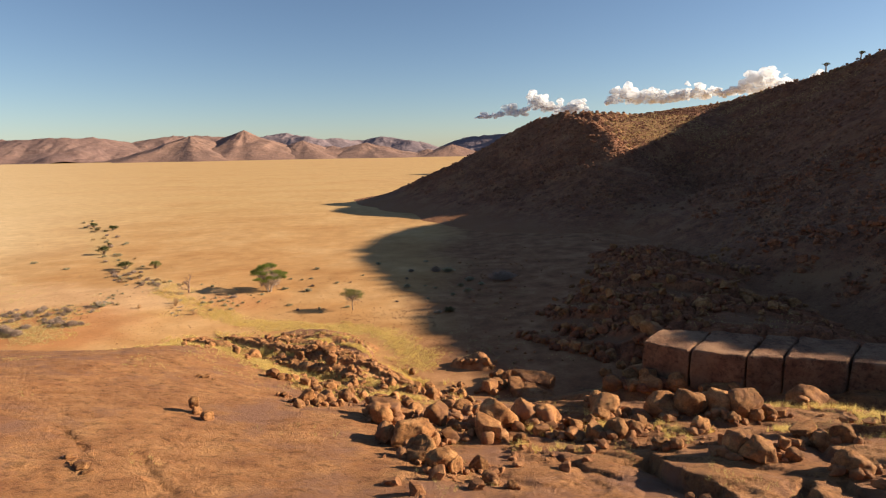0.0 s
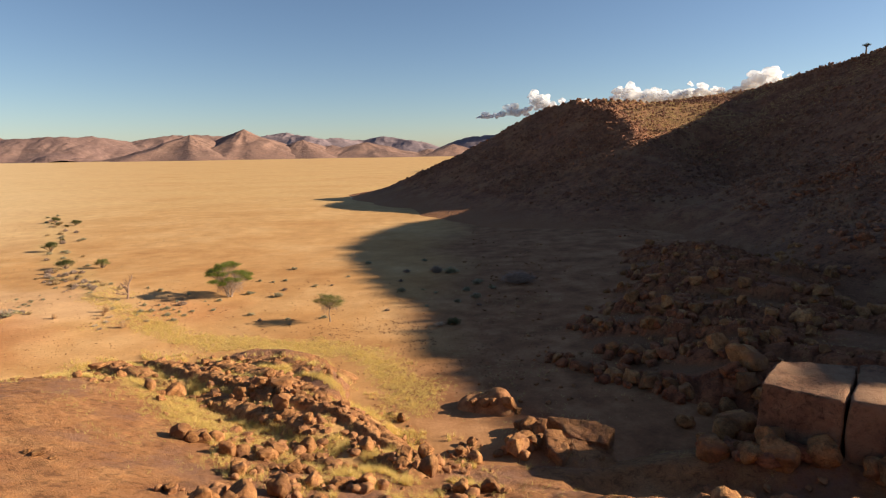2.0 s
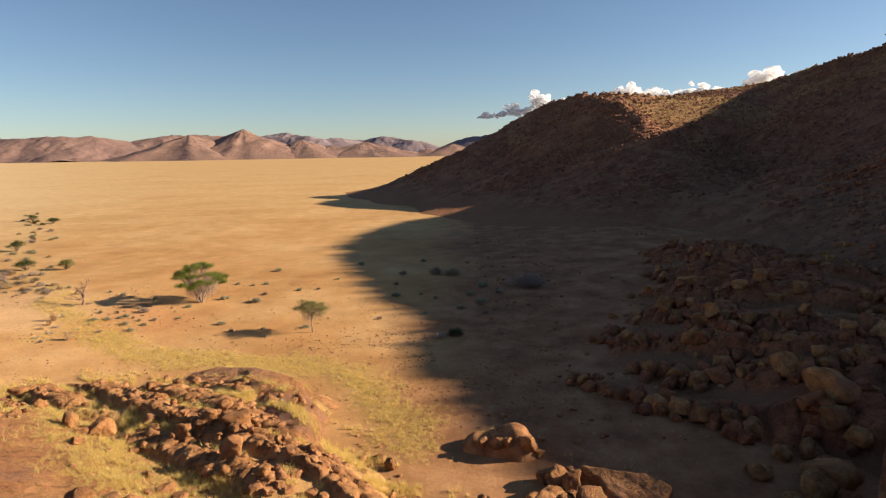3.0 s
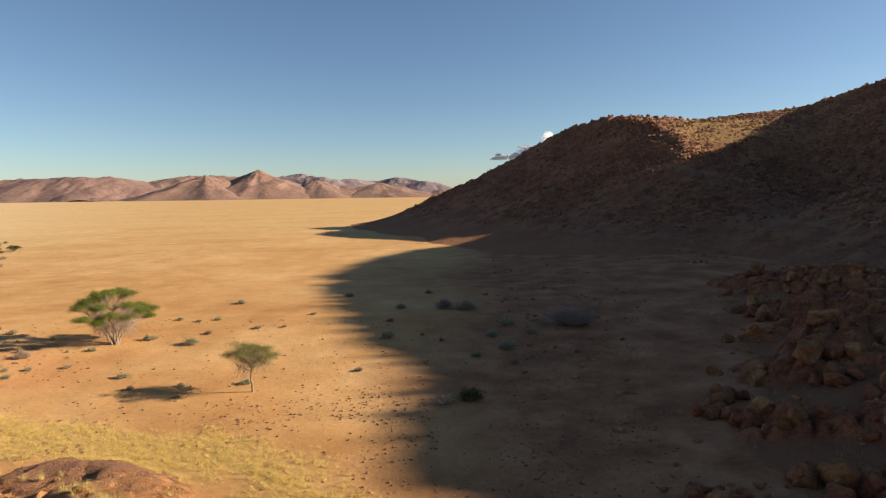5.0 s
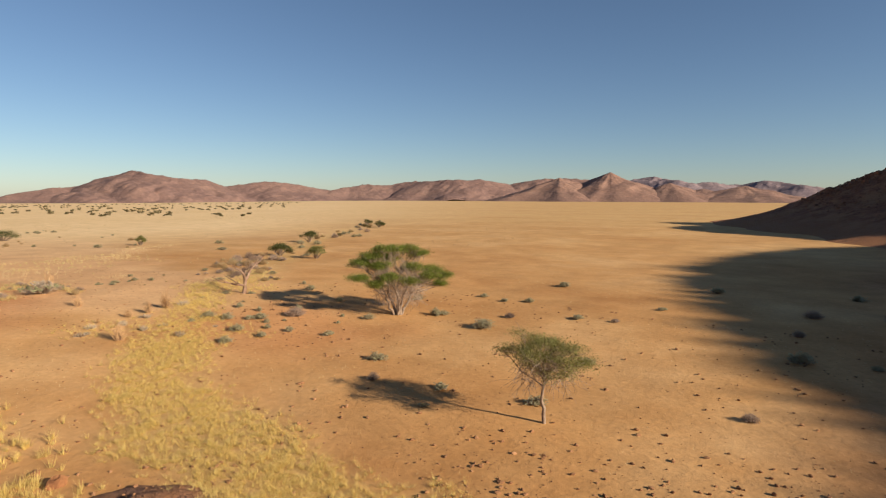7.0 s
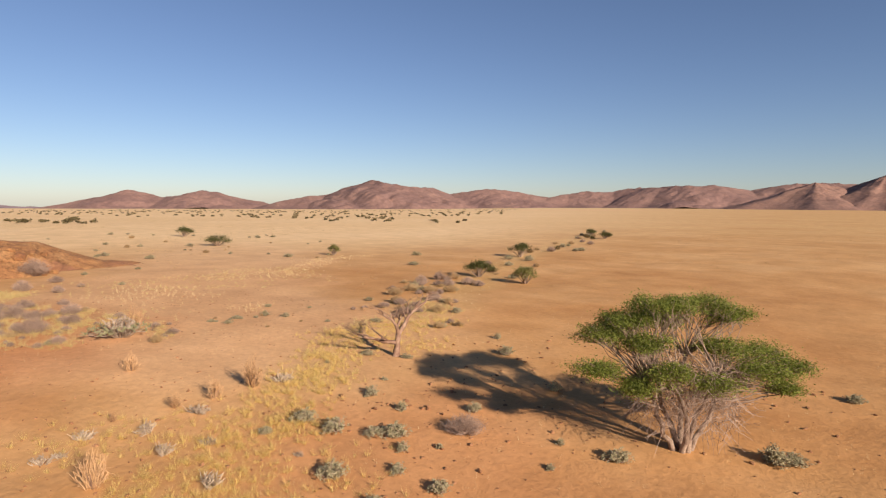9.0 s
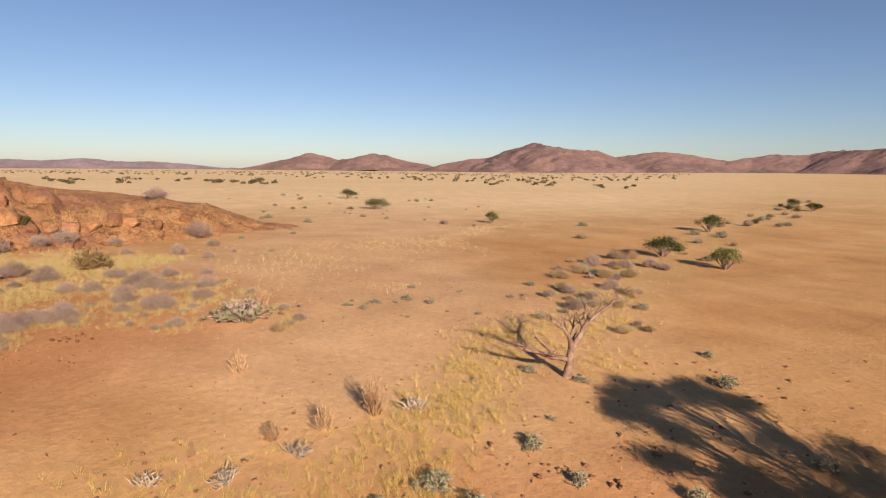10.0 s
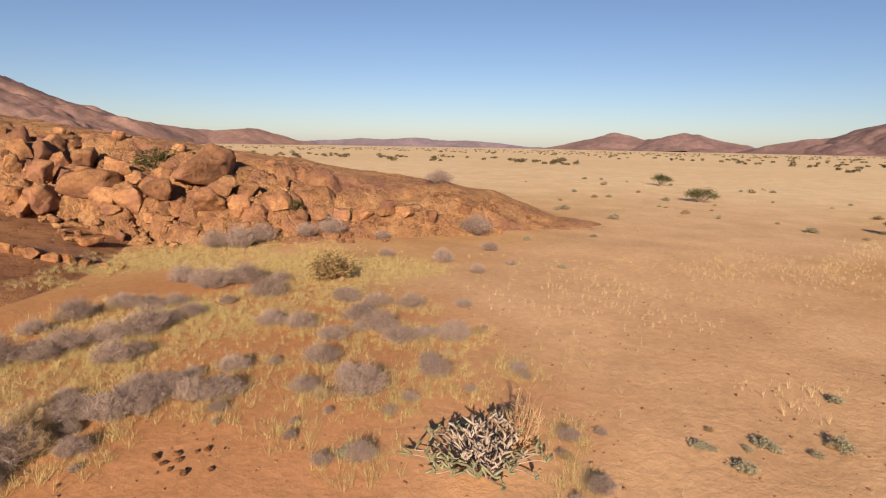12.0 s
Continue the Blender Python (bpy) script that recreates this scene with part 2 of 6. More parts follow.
GRASS_OLIVE = leafy("olive_grass", (0.50, 0.39, 0.16), (0.74, 0.60, 0.28), 0.45)
GRASS = leafy("dry_grass", (0.55, 0.405, 0.13), (0.84, 0.65, 0.255), 0.45)
GRASS_PALE = leafy("bleached_grass", (0.60, 0.45, 0.22), (0.78, 0.62, 0.36), 0.4)
TWIG_GREY = leafy("grey_twig", (0.17, 0.115, 0.085), (0.42, 0.305, 0.235), 0.0)
TWIG_TAN = leafy("tan_twig", (0.30, 0.17, 0.085), (0.52, 0.33, 0.17), 0.0)
TWIG_BROWN = leafy("brown_twig", (0.20, 0.105, 0.055), (0.40, 0.245, 0.125), 0.0)
TWIG_STRAW = leafy("straw_twig", (0.26, 0.17, 0.085), (0.46, 0.32, 0.165), 0.1)
TWIG_DEAD = leafy("dead_twig", (0.20, 0.14, 0.105), (0.40, 0.30, 0.235), 0.0)
PEBBLE = stone("sand_pebble", (0.16, 0.075, 0.04), (0.25, 0.125, 0.062), (0.35, 0.19, 0.10), size=0.4, grain=5, bump=0.5)
TWIG_WHITE = leafy("white_twig", (0.28, 0.215, 0.15), (0.52, 0.42, 0.31), 0.0)
OLIVE = leafy("olive_leaf", (0.20, 0.135, 0.05), (0.36, 0.25, 0.10), 0.2)
SAGE = leafy("sage_leaf", (0.27, 0.24, 0.135), (0.47, 0.42, 0.26), 0.2)
SUCCULENT = leafy("succulent_stem", (0.14, 0.135, 0.07), (0.27, 0.26, 0.14), 0.1)
STEM_GREY = leafy("bleached_stem", (0.20, 0.15, 0.11), (0.40, 0.32, 0.24), 0.0)
CLOUD = leafy("cloud_white", (0.95, 0.96, 0.98), (0.97, 0.98, 0.99), 0.7, 1.0)
for nodes, links in ((CLOUD.node_tree.nodes, CLOUD.node_tree.links),):
    veil = nodes.new("ShaderNodeMixShader")
    veil.inputs[0].default_value = 0.45
    links.new(nodes.new("ShaderNodeBsdfTransparent").outputs[0], veil.inputs[1])
    links.new(nodes["Material Output"].inputs[0].links[0].from_socket, veil.inputs[2])
    links.new(veil.outputs[0], nodes["Material Output"].inputs[0])

# ---- terrain shape ----
def hash01(i, j, seed):
    n = (i.astype(np.int64) * 374761393 + j.astype(np.int64) * 668265263 + seed * 974711) & 0xFFFFFFFF
    n = ((n ^ (n >> 13)) * 1274126177) & 0xFFFFFFFF
    return ((n ^ (n >> 16)) & 0xFFFFFF) / float(0xFFFFFF)


def vnoise(x, y, seed=0):
    """Smooth value noise, -1 to 1."""
    x, y = np.asarray(x, float), np.asarray(y, float)
    i, j = np.floor(x), np.floor(y)
    u, v = x - i, y - j
    u, v = u * u * u * (u * (6 * u - 15) + 10), v * v * v * (v * (6 * v - 15) + 10)
    a, b = hash01(i, j, seed), hash01(i + 1, j, seed)
    c, d = hash01(i, j + 1, seed), hash01(i + 1, j + 1, seed)
    return 2 * ((a * (1 - u) + b * u) * (1 - v) + (c * (1 - u) + d * u) * v) - 1


def fbm(x, y, size, octaves=4, seed=0, gain=0.5):
    total, amp, norm = 0, 1.0, 0.0
    for k in range(octaves):
        f = 2.03 ** k / size
        total = total + amp * vnoise(x * f + 17.3 * k, y * f - 9.1 * k, seed + k)
        norm += amp
        amp *= gain
    return total / norm


def ridged(x, y, size, octaves=4, seed=0, gain=0.5):
    total, amp, norm = 0, 1.0, 0.0
    for k in range(octaves):
        f = 2.03 ** k / size
        total = total + amp * (1 - np.abs(vnoise(x * f + 17.3 * k, y * f - 9.1 * k, seed + k)) * 2)
        norm += amp
        amp *= gain
    return total / norm


def cells(x, y, size, seed, stretch=1.0):
    """Joint blocks: how far from the nearest joint, in metres, and a number of its own for each block."""
    u, v = x / size, y / size * stretch
    i, j = np.floor(u), np.floor(v)
    first = np.full(np.shape(u), 9.0)
    second = np.full(np.shape(u), 9.0)
    own = np.zeros(np.shape(u))
    for a in (-1, 0, 1):
        for b in (-1, 0, 1):
            p, q = i + a + 0.15 + 0.7 * hash01(i + a, j + b, seed), j + b + 0.15 + 0.7 * hash01(i + a, j + b, seed + 1)
            d = np.hypot(u - p, v - q)
            nearer = d < first
            second = np.where(nearer, first, np.minimum(second, d))
            own = np.where(nearer, hash01(i + a, j + b, seed + 2), own)
            first = np.where(nearer, d, first)
    return (second - first) * size * 0.5, own


def blocks(x, y, size, seed, rise, gap=0.3, stretch=1.0):
    """Rounded joint blocks with dark clefts between them."""
    wx, wy = x + 0.35 * size * fbm(x, y, size, 2, seed + 5), y + 0.35 * size * fbm(x, y, size, 2, seed + 7)
    edge, own = cells(wx, wy, size, seed, stretch)
    return rise * (own - 0.5) + rise * 0.8 * (sstep(0, gap * 2.5, edge) - 1)


def ribs(x, y, space, seed, sharp=0.16):
    """Parallel rock ribs that run with the grain of the granite, 0 to 1, and their own cross joints."""
    v = x * 0.58 + y * 0.81 + 0.45 * space * fbm(x, y, space * 3, 3, seed)
    s = x * 0.81 - y * 0.58
    k = np.floor(v / space)
    f = v / space - k
    own = hash01(k, k * 0, seed + 3)
    there = sstep(-0.45, 0.05, fbm(s, k * 37.7, space * 2.4, 2, seed + 4))
    return sstep(0, sharp, f) * (1 - sstep(0.4 + 0.3 * own, 0.98, f)) * there * (0.55 + 0.45 * own), s, v


def sstep(a, b, x):
    t = np.clip((np.asarray(x, float) - a) / (b - a), 0, 1)
    return t * t * (3 - 2 * t)


def along(x, y, line):
    """Nearest place on a polyline of (x, y, values...): the distance, and the values there."""
    best = np.full(np.shape(x), 1e9)
    vals = [np.zeros(np.shape(x)) for _ in line[0][2:]]
    for a, b in zip(line, line[1:]):
        dx, dy = b[0] - a[0], b[1] - a[1]
        t = np.clip(((x - a[0]) * dx + (y - a[1]) * dy) / (dx * dx + dy * dy), 0, 1)
        d = np.hypot(x - a[0] - t * dx, y - a[1] - t * dy)
        near = d < best
        best = np.where(near, d, best)
        vals = [np.where(near, p + t * (q - p), v) for p, q, v in zip(a[2:], b[2:], vals)]
    return (best, *vals)


def plain_height(x, y):
    x, y = np.asarray(x, float), np.asarray(y, float)
    r = np.hypot(x + 20, y - 60)
    west = sstep(-28, -62, x) * (1.5 - 1.1 * sstep(95, 150, y)) * (1 - sstep(150, 420, r))
    east = 2.2 * sstep(2, 45, x) * (1 - sstep(150, 260, y)) * sstep(60, 90, y) * (1 - sstep(60, 400, x))
    dip = -0.4 * sstep(26, 0, np.hypot((x + 12) * 0.8, y - 103))
    small = 0.10 * fbm(x, y, 9, 4, 3) + 0.25 * fbm(x, y, 45, 2, 5) * sstep(30, 120, r)
    bearing = np.degrees(np.arctan2(-(x + 20), y - 60))
    return west + east + dip + small - (0.0038 + 0.0047 * sstep(38, 66, np.abs(bearing))) * np.maximum(r - 260, 0)


DOME_FOOT = [(-120, 66), (-90, 70), (-83, 76), (-77, 80.5), (-68, 80.5), (-58, 81), (-45, 84), (-30, 85), (-25, 80), (-20, 73), (-9, 69), (0, 66), (8, 64), (16, 66.5), (30, 70), (60, 66), (120, 60)]


# edges of the granite sheets: (y, x) along the edge, how deep the rock drops to its west, how far the hollow runs out
SHEET_EDGES = [([(27, 14.3), (29.6, 13.6), (31.3, 13.0), (33, 12.3), (35, 12.2), (37.2, 12.5)], 1.15, 2.6),
               ([(23, 17.0), (29.7, 17.6), (31.2, 18.6)], 0.9, 2.0), ([(26, 20.6), (28.5, 20.2), (31, 20.0)], 0.7, 1.6),
               ([(34.1, 9.4), (35.5, 8.0), (38.4, 7.2), (39.4, 3.7)], 0.4, 0.5), ([(32.3, -19.2), (32.7, -19.6), (34.1, -21.2), (35.9, -23.2)], 0.34, 0.3),
               ([(27.9, -12.8), (30.9, -15.3), (33.3, -16.9)], 0.22, 0.3), ([(42.5, 16.0), (44.5, 15.2), (47, 16.2)], 0.5, 1.2),
               ([(33.0, 24.0), (36.5, 22.6), (39.0, 24.2)], 0.7, 1.5), ([(50, -33), (54, -30.5), (58, -30.8)], 0.35, 1.0), ([(40, -31), (46, -28), (50, -28.5)], 0.3, 0.9)]


def sheet_drop(x, y):
    total = 0
    for line, deep, out in SHEET_EDGES:
        ys, xs = zip(*line)
        side = np.interp(y, ys, xs) + 0.55 * fbm(x, y, 1.8, 4, 26) - x
        ends = sstep(ys[0] - 0.8, ys[0] + 0.6, y) * sstep(ys[-1] + 0.8, ys[-1] - 0.6, y)
        total = total + deep * ends * sstep(-0.12, 0.12, side) * np.exp(-np.maximum(side, 0) / out)
    return total


def dome_height(x, y):
    x, y = np.asarray(x, float), np.asarray(y, float)
    fx, fy = zip(*DOME_FOOT)
    foot = sum(np.interp(x + k, fx, fy) for k in (-7, -4.7, -2.3, 0, 2.3, 4.7, 7)) / 7 + 1.6 * fbm(x, y, 14, 3, 11)
    d = foot - y
    top = 30.0 * (1 - np.exp(-np.maximum(d, 0) / 85)) + np.minimum(d, 0) * 0.5
    # exfoliated sheets: broad steps that break the smooth slope
    s = fbm(x * 0.7 + y * 0.5, y * 0.9 - x * 0.3, 11, 4, 21)
    sheet = 0.62 * (np.floor(s * 4) / 4 + sstep(0.86, 1, (s * 4) % 1) / 4)
    rough = 0.10 * fbm(x, y, 7, 3, 23) + 0.045 * ridged(x, y, 1.7, 4, 24) + 0.05 * fbm(x, y, 0.9, 2, 25)
    right = sstep(-8, 12, x)
    ledge = ribs(x, y, 9.5, 27, 0.04)[0] * 0.75 * right * sstep(-0.25, 0.25, fbm(x, y, 16, 2, 28)) + 0.25 * ribs(x, y, 4.2, 29, 0.05)[0] * right
    z = top - sheet_drop(x, y) + (sheet * (0.5 + 0.6 * right) + rough * (1 + 0.6 * right) + ledge) * sstep(0, 6, d)
    # the sunken gully below the split slab
    z = z - 1.5 * sstep(5.0, 1.5, along(x, y, [(11, 59), (20, 56), (29, 54), (40, 48)])[0] + 0.8 * fbm(x, y, 5, 2, 32)) * sstep(0, 4, d)
    side = sstep(-45, -65, x)
    return np.where(d > 0, z * (1 - 0.4 * side), z) + 1.35 * side


MOUND = [(-33, 81, 1.3, 6), (-25, 79, 2.1, 8), (-18, 77, 2.3, 9), (-14, 72, 2.6, 7), (-9, 66, 2.7, 6), (-5, 61, 2.7, 5)]


def mound_height(x, y):
    d, h, w = along(x, y, MOUND)
    w = w * (1 + 0.25 * fbm(x, y, 7, 3, 31))
    u = d / w
    base = h * (1 - u ** 2.2)
    rib, s, v = ribs(x, y, 3.1, 33)
    joint = blocks(s, v, 1.7, 34, 0.26, 0.06, 0.8) * sstep(0.15, 0.5, rib) + blocks(s + 3, v, 0.7, 37, 0.1, 0.05) * sstep(0.1, 0.4, rib)
    return plain_height(x, y) + base * 0.8 - 0.2 + (0.85 * rib + joint + 0.35 * fbm(x, y, 3.5, 3, 39) + 0.12 * ridged(x, y, 1.1, 3, 36)) * sstep(1.15, 0.6, u)


MOUND_2 = [(-22.5, 89, 0.55, 3.0), (-19.5, 88, 0.9, 3.4), (-16, 84, 1.6, 3.5), (-13.5, 79.5, 1.9, 3.2), (-11.8, 75, 2.1, 2.6)]
FLAT_ROCKS = [(7.6, 69.6, 0.6, 2.2), (9.4, 67.6, 0.8, 2.8), (9.6, 65.4, 0.6, 2.2)]
HUMP = [(1.4, 75.2, 1.0, 1.5), (3.8, 75, 1.7, 2.0)]


def low_rock_height(x, y, line, seed):
    d, h, w = along(x, y, line)
    u = d / (w * (1 + 0.3 * fbm(x, y, 3, 3, seed)))
    return plain_height(x, y) + h * (1 - u ** 3) + (0.14 * ridged(x, y, 2.2, 3, seed + 1) + blocks(x * 0.8 - y * 0.6, y * 0.8 + x * 0.6, 2.6, seed + 4, 0.22, 0.05, 0.7)) * sstep(1.1, 0.5, u) - 0.05


SHELF = [(50, 60, 6.6, 14), (43, 70, 7.0, 16), (37, 80, 6.2, 19), (34, 90, 5.2, 20), (38, 102, 5.0, 20), (46, 110, 5.4, 20), (44, 124, 4.8, 17), (46, 136, 3.8, 14)]


def shelf_height(x, y):
    d, h, w = along(x, y, SHELF)
    w = w * (1 + 0.22 * fbm(x, y, 9, 3, 41))
    u = d / w
    z = h * (1 - u ** 1.7)
    rib, s, v = ribs(x, y, 5.2, 43, 0.12)
    joint = blocks(s, v, 2.0, 44, 0.9, 0.09, 0.8) * sstep(0.15, 0.45, rib)
    return np.minimum(plain_height(x, y), 2.5) * 0.4 + z * 0.75 - 0.4 + (1.7 * rib + joint + 0.16 * ridged(x, y, 1.6, 3, 46)) * sstep(1.15, 0.75, u)


NORTH_CREST = [(-26, 340, 1, 14), (-12, 332, 8, 34), (5, 325, 19, 58), (20, 320, 28, 70), (34, 315, 36, 80), (48, 312, 42.5, 88), (62, 308, 46, 94), (76, 304, 45, 96), (101, 310, 43.5, 100), (146, 321, 50.4, 110), (161, 262, 57.2, 132), (178, 242, 64.5, 134), (186, 226, 74.5, 136), (188, 210, 78, 136)]
EAST_CREST = [(187, 186, 77.6, 136), (179, 153, 71.5, 134), (173, 135, 66.9, 132), (168.5, 126, 62.8, 130), (164, 118.5, 60.2, 126), (160.5, 111, 58.9, 124), (156.5, 103, 57.0, 120), (152, 94, 54.3, 114), (149, 85, 51.2, 110), (147.5, 78, 50.4, 108), (146, 74, 51.6, 106), (145.5, 71, 50.7, 106), (145, 68.5, 48.4, 104), (144.5, 66, 46.6, 104), (143.5, 63, 45.4, 102), (143, 60, 47.0, 102), (142.5, 56, 47.0, 100), (141.5, 51, 45.5, 98), (141, 45, 42, 98), (140, 30, 37, 92), (140, -60, 26, 80)]
SPUR = [(66, 306, 43.5, 92), (58, 290, 41.5, 84), (58, 276, 40.5, 80), (64, 262, 37.5, 78), (67, 250, 33, 76), (66, 240, 28, 72), (61, 227, 18, 62)]
CREST = [NORTH_CREST + EAST_CREST, SPUR]


def hill_height(x, y):
    x, y = np.asarray(x, float), np.asarray(y, float)
    z = np.full(x.shape, -50.0)
    wob = 1 + 0.14 * fbm(x, y, 45, 3, 51)
    for line in CREST:
        for a, b in zip(line, line[1:]):
            count = int(math.hypot(b[0] - a[0], b[1] - a[1]) / 4) + 1
            for k in range(count):
                px, py, h, w = (p + (q - p) * k / count for p, q in zip(a, b))
                u = np.hypot(x - px, y - py) / (w * wob)
                z = np.maximum(z, h * (np.maximum(1 - u, 0) ** 1.45) - 6 * np.maximum(u - 1, 0) - 0.6)
    # the sunny shoulder below the crest
    behind = np.maximum(y - 304 - (x - 76) * 0.24, 0)
    out = np.maximum.reduce([(67 - x) * 0.995 + (304 - y) * 0.092, (x - 72) * 0.36 - (y - 250) * 0.93, np.zeros_like(x)])
    slope = 40.6 + 0.06 * (x - 76) + 0.25 * (y - 304) - 0.75 * behind - 0.62 * out
    sunny = sstep(-4, 1, slope - z) * sstep(6, 0, out) * sstep(12, 0, behind)
    z = np.maximum(z, slope)
    rough = 1.8 * fbm(x, y, 30, 3, 53) + 0.8 * ridged(x, y, 8, 4, 54, 0.6) + 0.5 * ridged(x, y, 3.2, 2, 59)
    east_side = sstep(110, 140, x) * sstep(220, 180, y)
    rough = rough * (1 - 0.75 * sunny)
    rough = rough * (1 - 0.8 * east_side) + (1.0 * ridged(x, y, 5.5, 3, 55) - 0.2) * east_side
    return z + rough * sstep(-0.5, 9, z) + 1.6 * np.minimum(plain_height(x, y), 2.0) * sstep(0, 4, z) * sstep(30, 60, x) + np.where(z > -1, np.minimum(plain_height(x, y), 3) * 0.6, -1)


FAR_SPUR = [(20, 706, 15, 50), (45, 704, 33, 70), (75, 702, 50, 95), (95, 660, 45, 90), (110, 625, 40, 80), (150, 640, 52, 110), (220, 660, 66, 150)]


def spur_height(x, y):
    d, h, w = along(x, y, FAR_SPUR)
    z = h * (np.maximum(1 - d / w, 0) ** 1.3) - 6
    return z + (2.5 * fbm(x, y, 30, 4, 57) + 1.5 * ridged(x, y, 12, 3, 58)) * sstep(-6, 4, z)


WHALE = [(-103.8, 104.5, 0.5, 4.5), (-104.5, 98, 2.7, 11), (-103, 86, 4.4, 14), (-101, 76, 5.9, 17), (-99, 62, 7.8, 19), (-94, 45, 10, 25), (-85, 15, 12, 34)]


def whale_height(x, y):
    d, h, w = along(x, y, WHALE)
    w = w * (1 + 0.14 * fbm(x, y, 10, 3, 61))
    u = d / w
    z = h * (1 - u ** 2.3)
    s = fbm(x, y, 8, 4, 63)
    sheet = 0.8 * (np.floor(s * 4) / 4 + sstep(0.6, 1, (s * 4) % 1) / 4)
    rib, s, v = ribs(x, y, 3.6, 69, 0.2)
    broken = sstep(0.15, 0.45, u) * sstep(1.1, 0.9, u) * (0.15 + 0.85 * sstep(90, 80, y)) * sstep(-108, -102, x)
    joint = 1.2 * rib - 0.4 + blocks(s, v, 3.4, 66, 1.5, 0.14, 1.1) + blocks(x, y, 1.3, 68, 0.28, 0.06)
    z = z - 1.5 * np.maximum(u - 0.97, 0)
    return 1.3 + z + (0.4 * sheet + 0.3 * ridged(x, y, 4, 3, 64)) * sstep(1.05, 0.8, u) * sstep(0.0, 3.0, h) + joint * broken


LAYERS = (("dome", dome_height), ("mound", mound_height), ("mound_2", lambda x, y: low_rock_height(x, y, MOUND_2, 71)), ("flat", lambda x, y: low_rock_height(x, y, FLAT_ROCKS, 73)),
          ("hump", lambda x, y: low_rock_height(x, y, HUMP, 75)), ("shelf", shelf_height), ("hill", hill_height), ("whale", whale_height))


def surface(x, y):
    """The highest of all the grounds at a place."""
    x, y = np.asarray(x, float), np.asarray(y, float)
    z = plain_height(x, y)
    for _, f in LAYERS:
        z = np.maximum(z, f(x, y))
    return z

# ---- building helpers ----


def link_mesh(name, verts, faces, material, smooth=True, parent=None, label=""):
    me = bpy.data.meshes.new(name)
    me.from_pydata([tuple(v) for v in verts], [], [tuple(f) for f in faces])
    me.materials.append(material)
    me.polygons.foreach_set("use_smooth", [smooth] * len(me.polygons))
    me.update()
    ob = new(name, me)
    if parent:
        ob.parent = parent
    if label:
        ob["label"] = label
    return ob


def steps(inner_a, inner_b, fine, outer_a, outer_b, growth=1.09, most=260.0):
    """Grid lines: even inside, then wider and wider."""
    mid = list(np.arange(inner_a, inner_b + fine / 2, fine))
    for end, sign in ((outer_a, -1), (outer_b, 1)):
        side, at, gap = [], mid[0] if sign < 0 else mid[-1], fine
        while (at - end) * sign < 0:
            gap = min(gap * growth, most)
            at = at + sign * gap
            side.append(end if (at - end) * sign > 0 else at)
        mid = side[::-1] + mid if sign < 0 else mid + side
    return np.array(mid)


def sheet(name, xs, ys, height, material, drop=0.35, **attributes):
    """A height field; cells that lie well below the plain are left out when drop is given."""
    gx, gy = np.meshgrid(xs, ys)
    gz = height(gx, gy)
    nx, ny = len(xs), len(ys)
    idx = np.arange(nx * ny).reshape(ny, nx)
    quads = np.stack([idx[:-1, :-1], idx[:-1, 1:], idx[1:, 1:], idx[1:, :-1]], -1).reshape(-1, 4)
    verts = np.stack([gx, gy, gz], -1).reshape(-1, 3)
    if drop is not None:
        over = (gz - plain_height(gx, gy) > -drop).reshape(-1)
        quads = quads[over[quads].any(1)]
    used = np.unique(quads)
    remap = np.full(nx * ny, -1)
    remap[used] = np.arange(len(used))
    verts, quads = verts[used], remap[quads]
    me = bpy.data.meshes.new(name)
    me.vertices.add(len(verts))
    me.vertices.foreach_set("co", verts.ravel())
    me.loops.add(quads.size)
    me.loops.foreach_set("vertex_index", quads.ravel())
    me.polygons.add(len(quads))
    me.polygons.foreach_set("loop_start", np.arange(0, quads.size, 4))
    me.polygons.foreach_set("loop_total", np.full(len(quads), 4))
    me.polygons.foreach_set("use_smooth", np.ones(len(quads), bool))
    me.materials.append(material)
    me.update(calc_edges=True)
    for key, value in attributes.items():
        me.attributes.new(key, "FLOAT", "POINT").data.foreach_set("value", value(verts[:, 0], verts[:, 1]))
    return new(name, me)


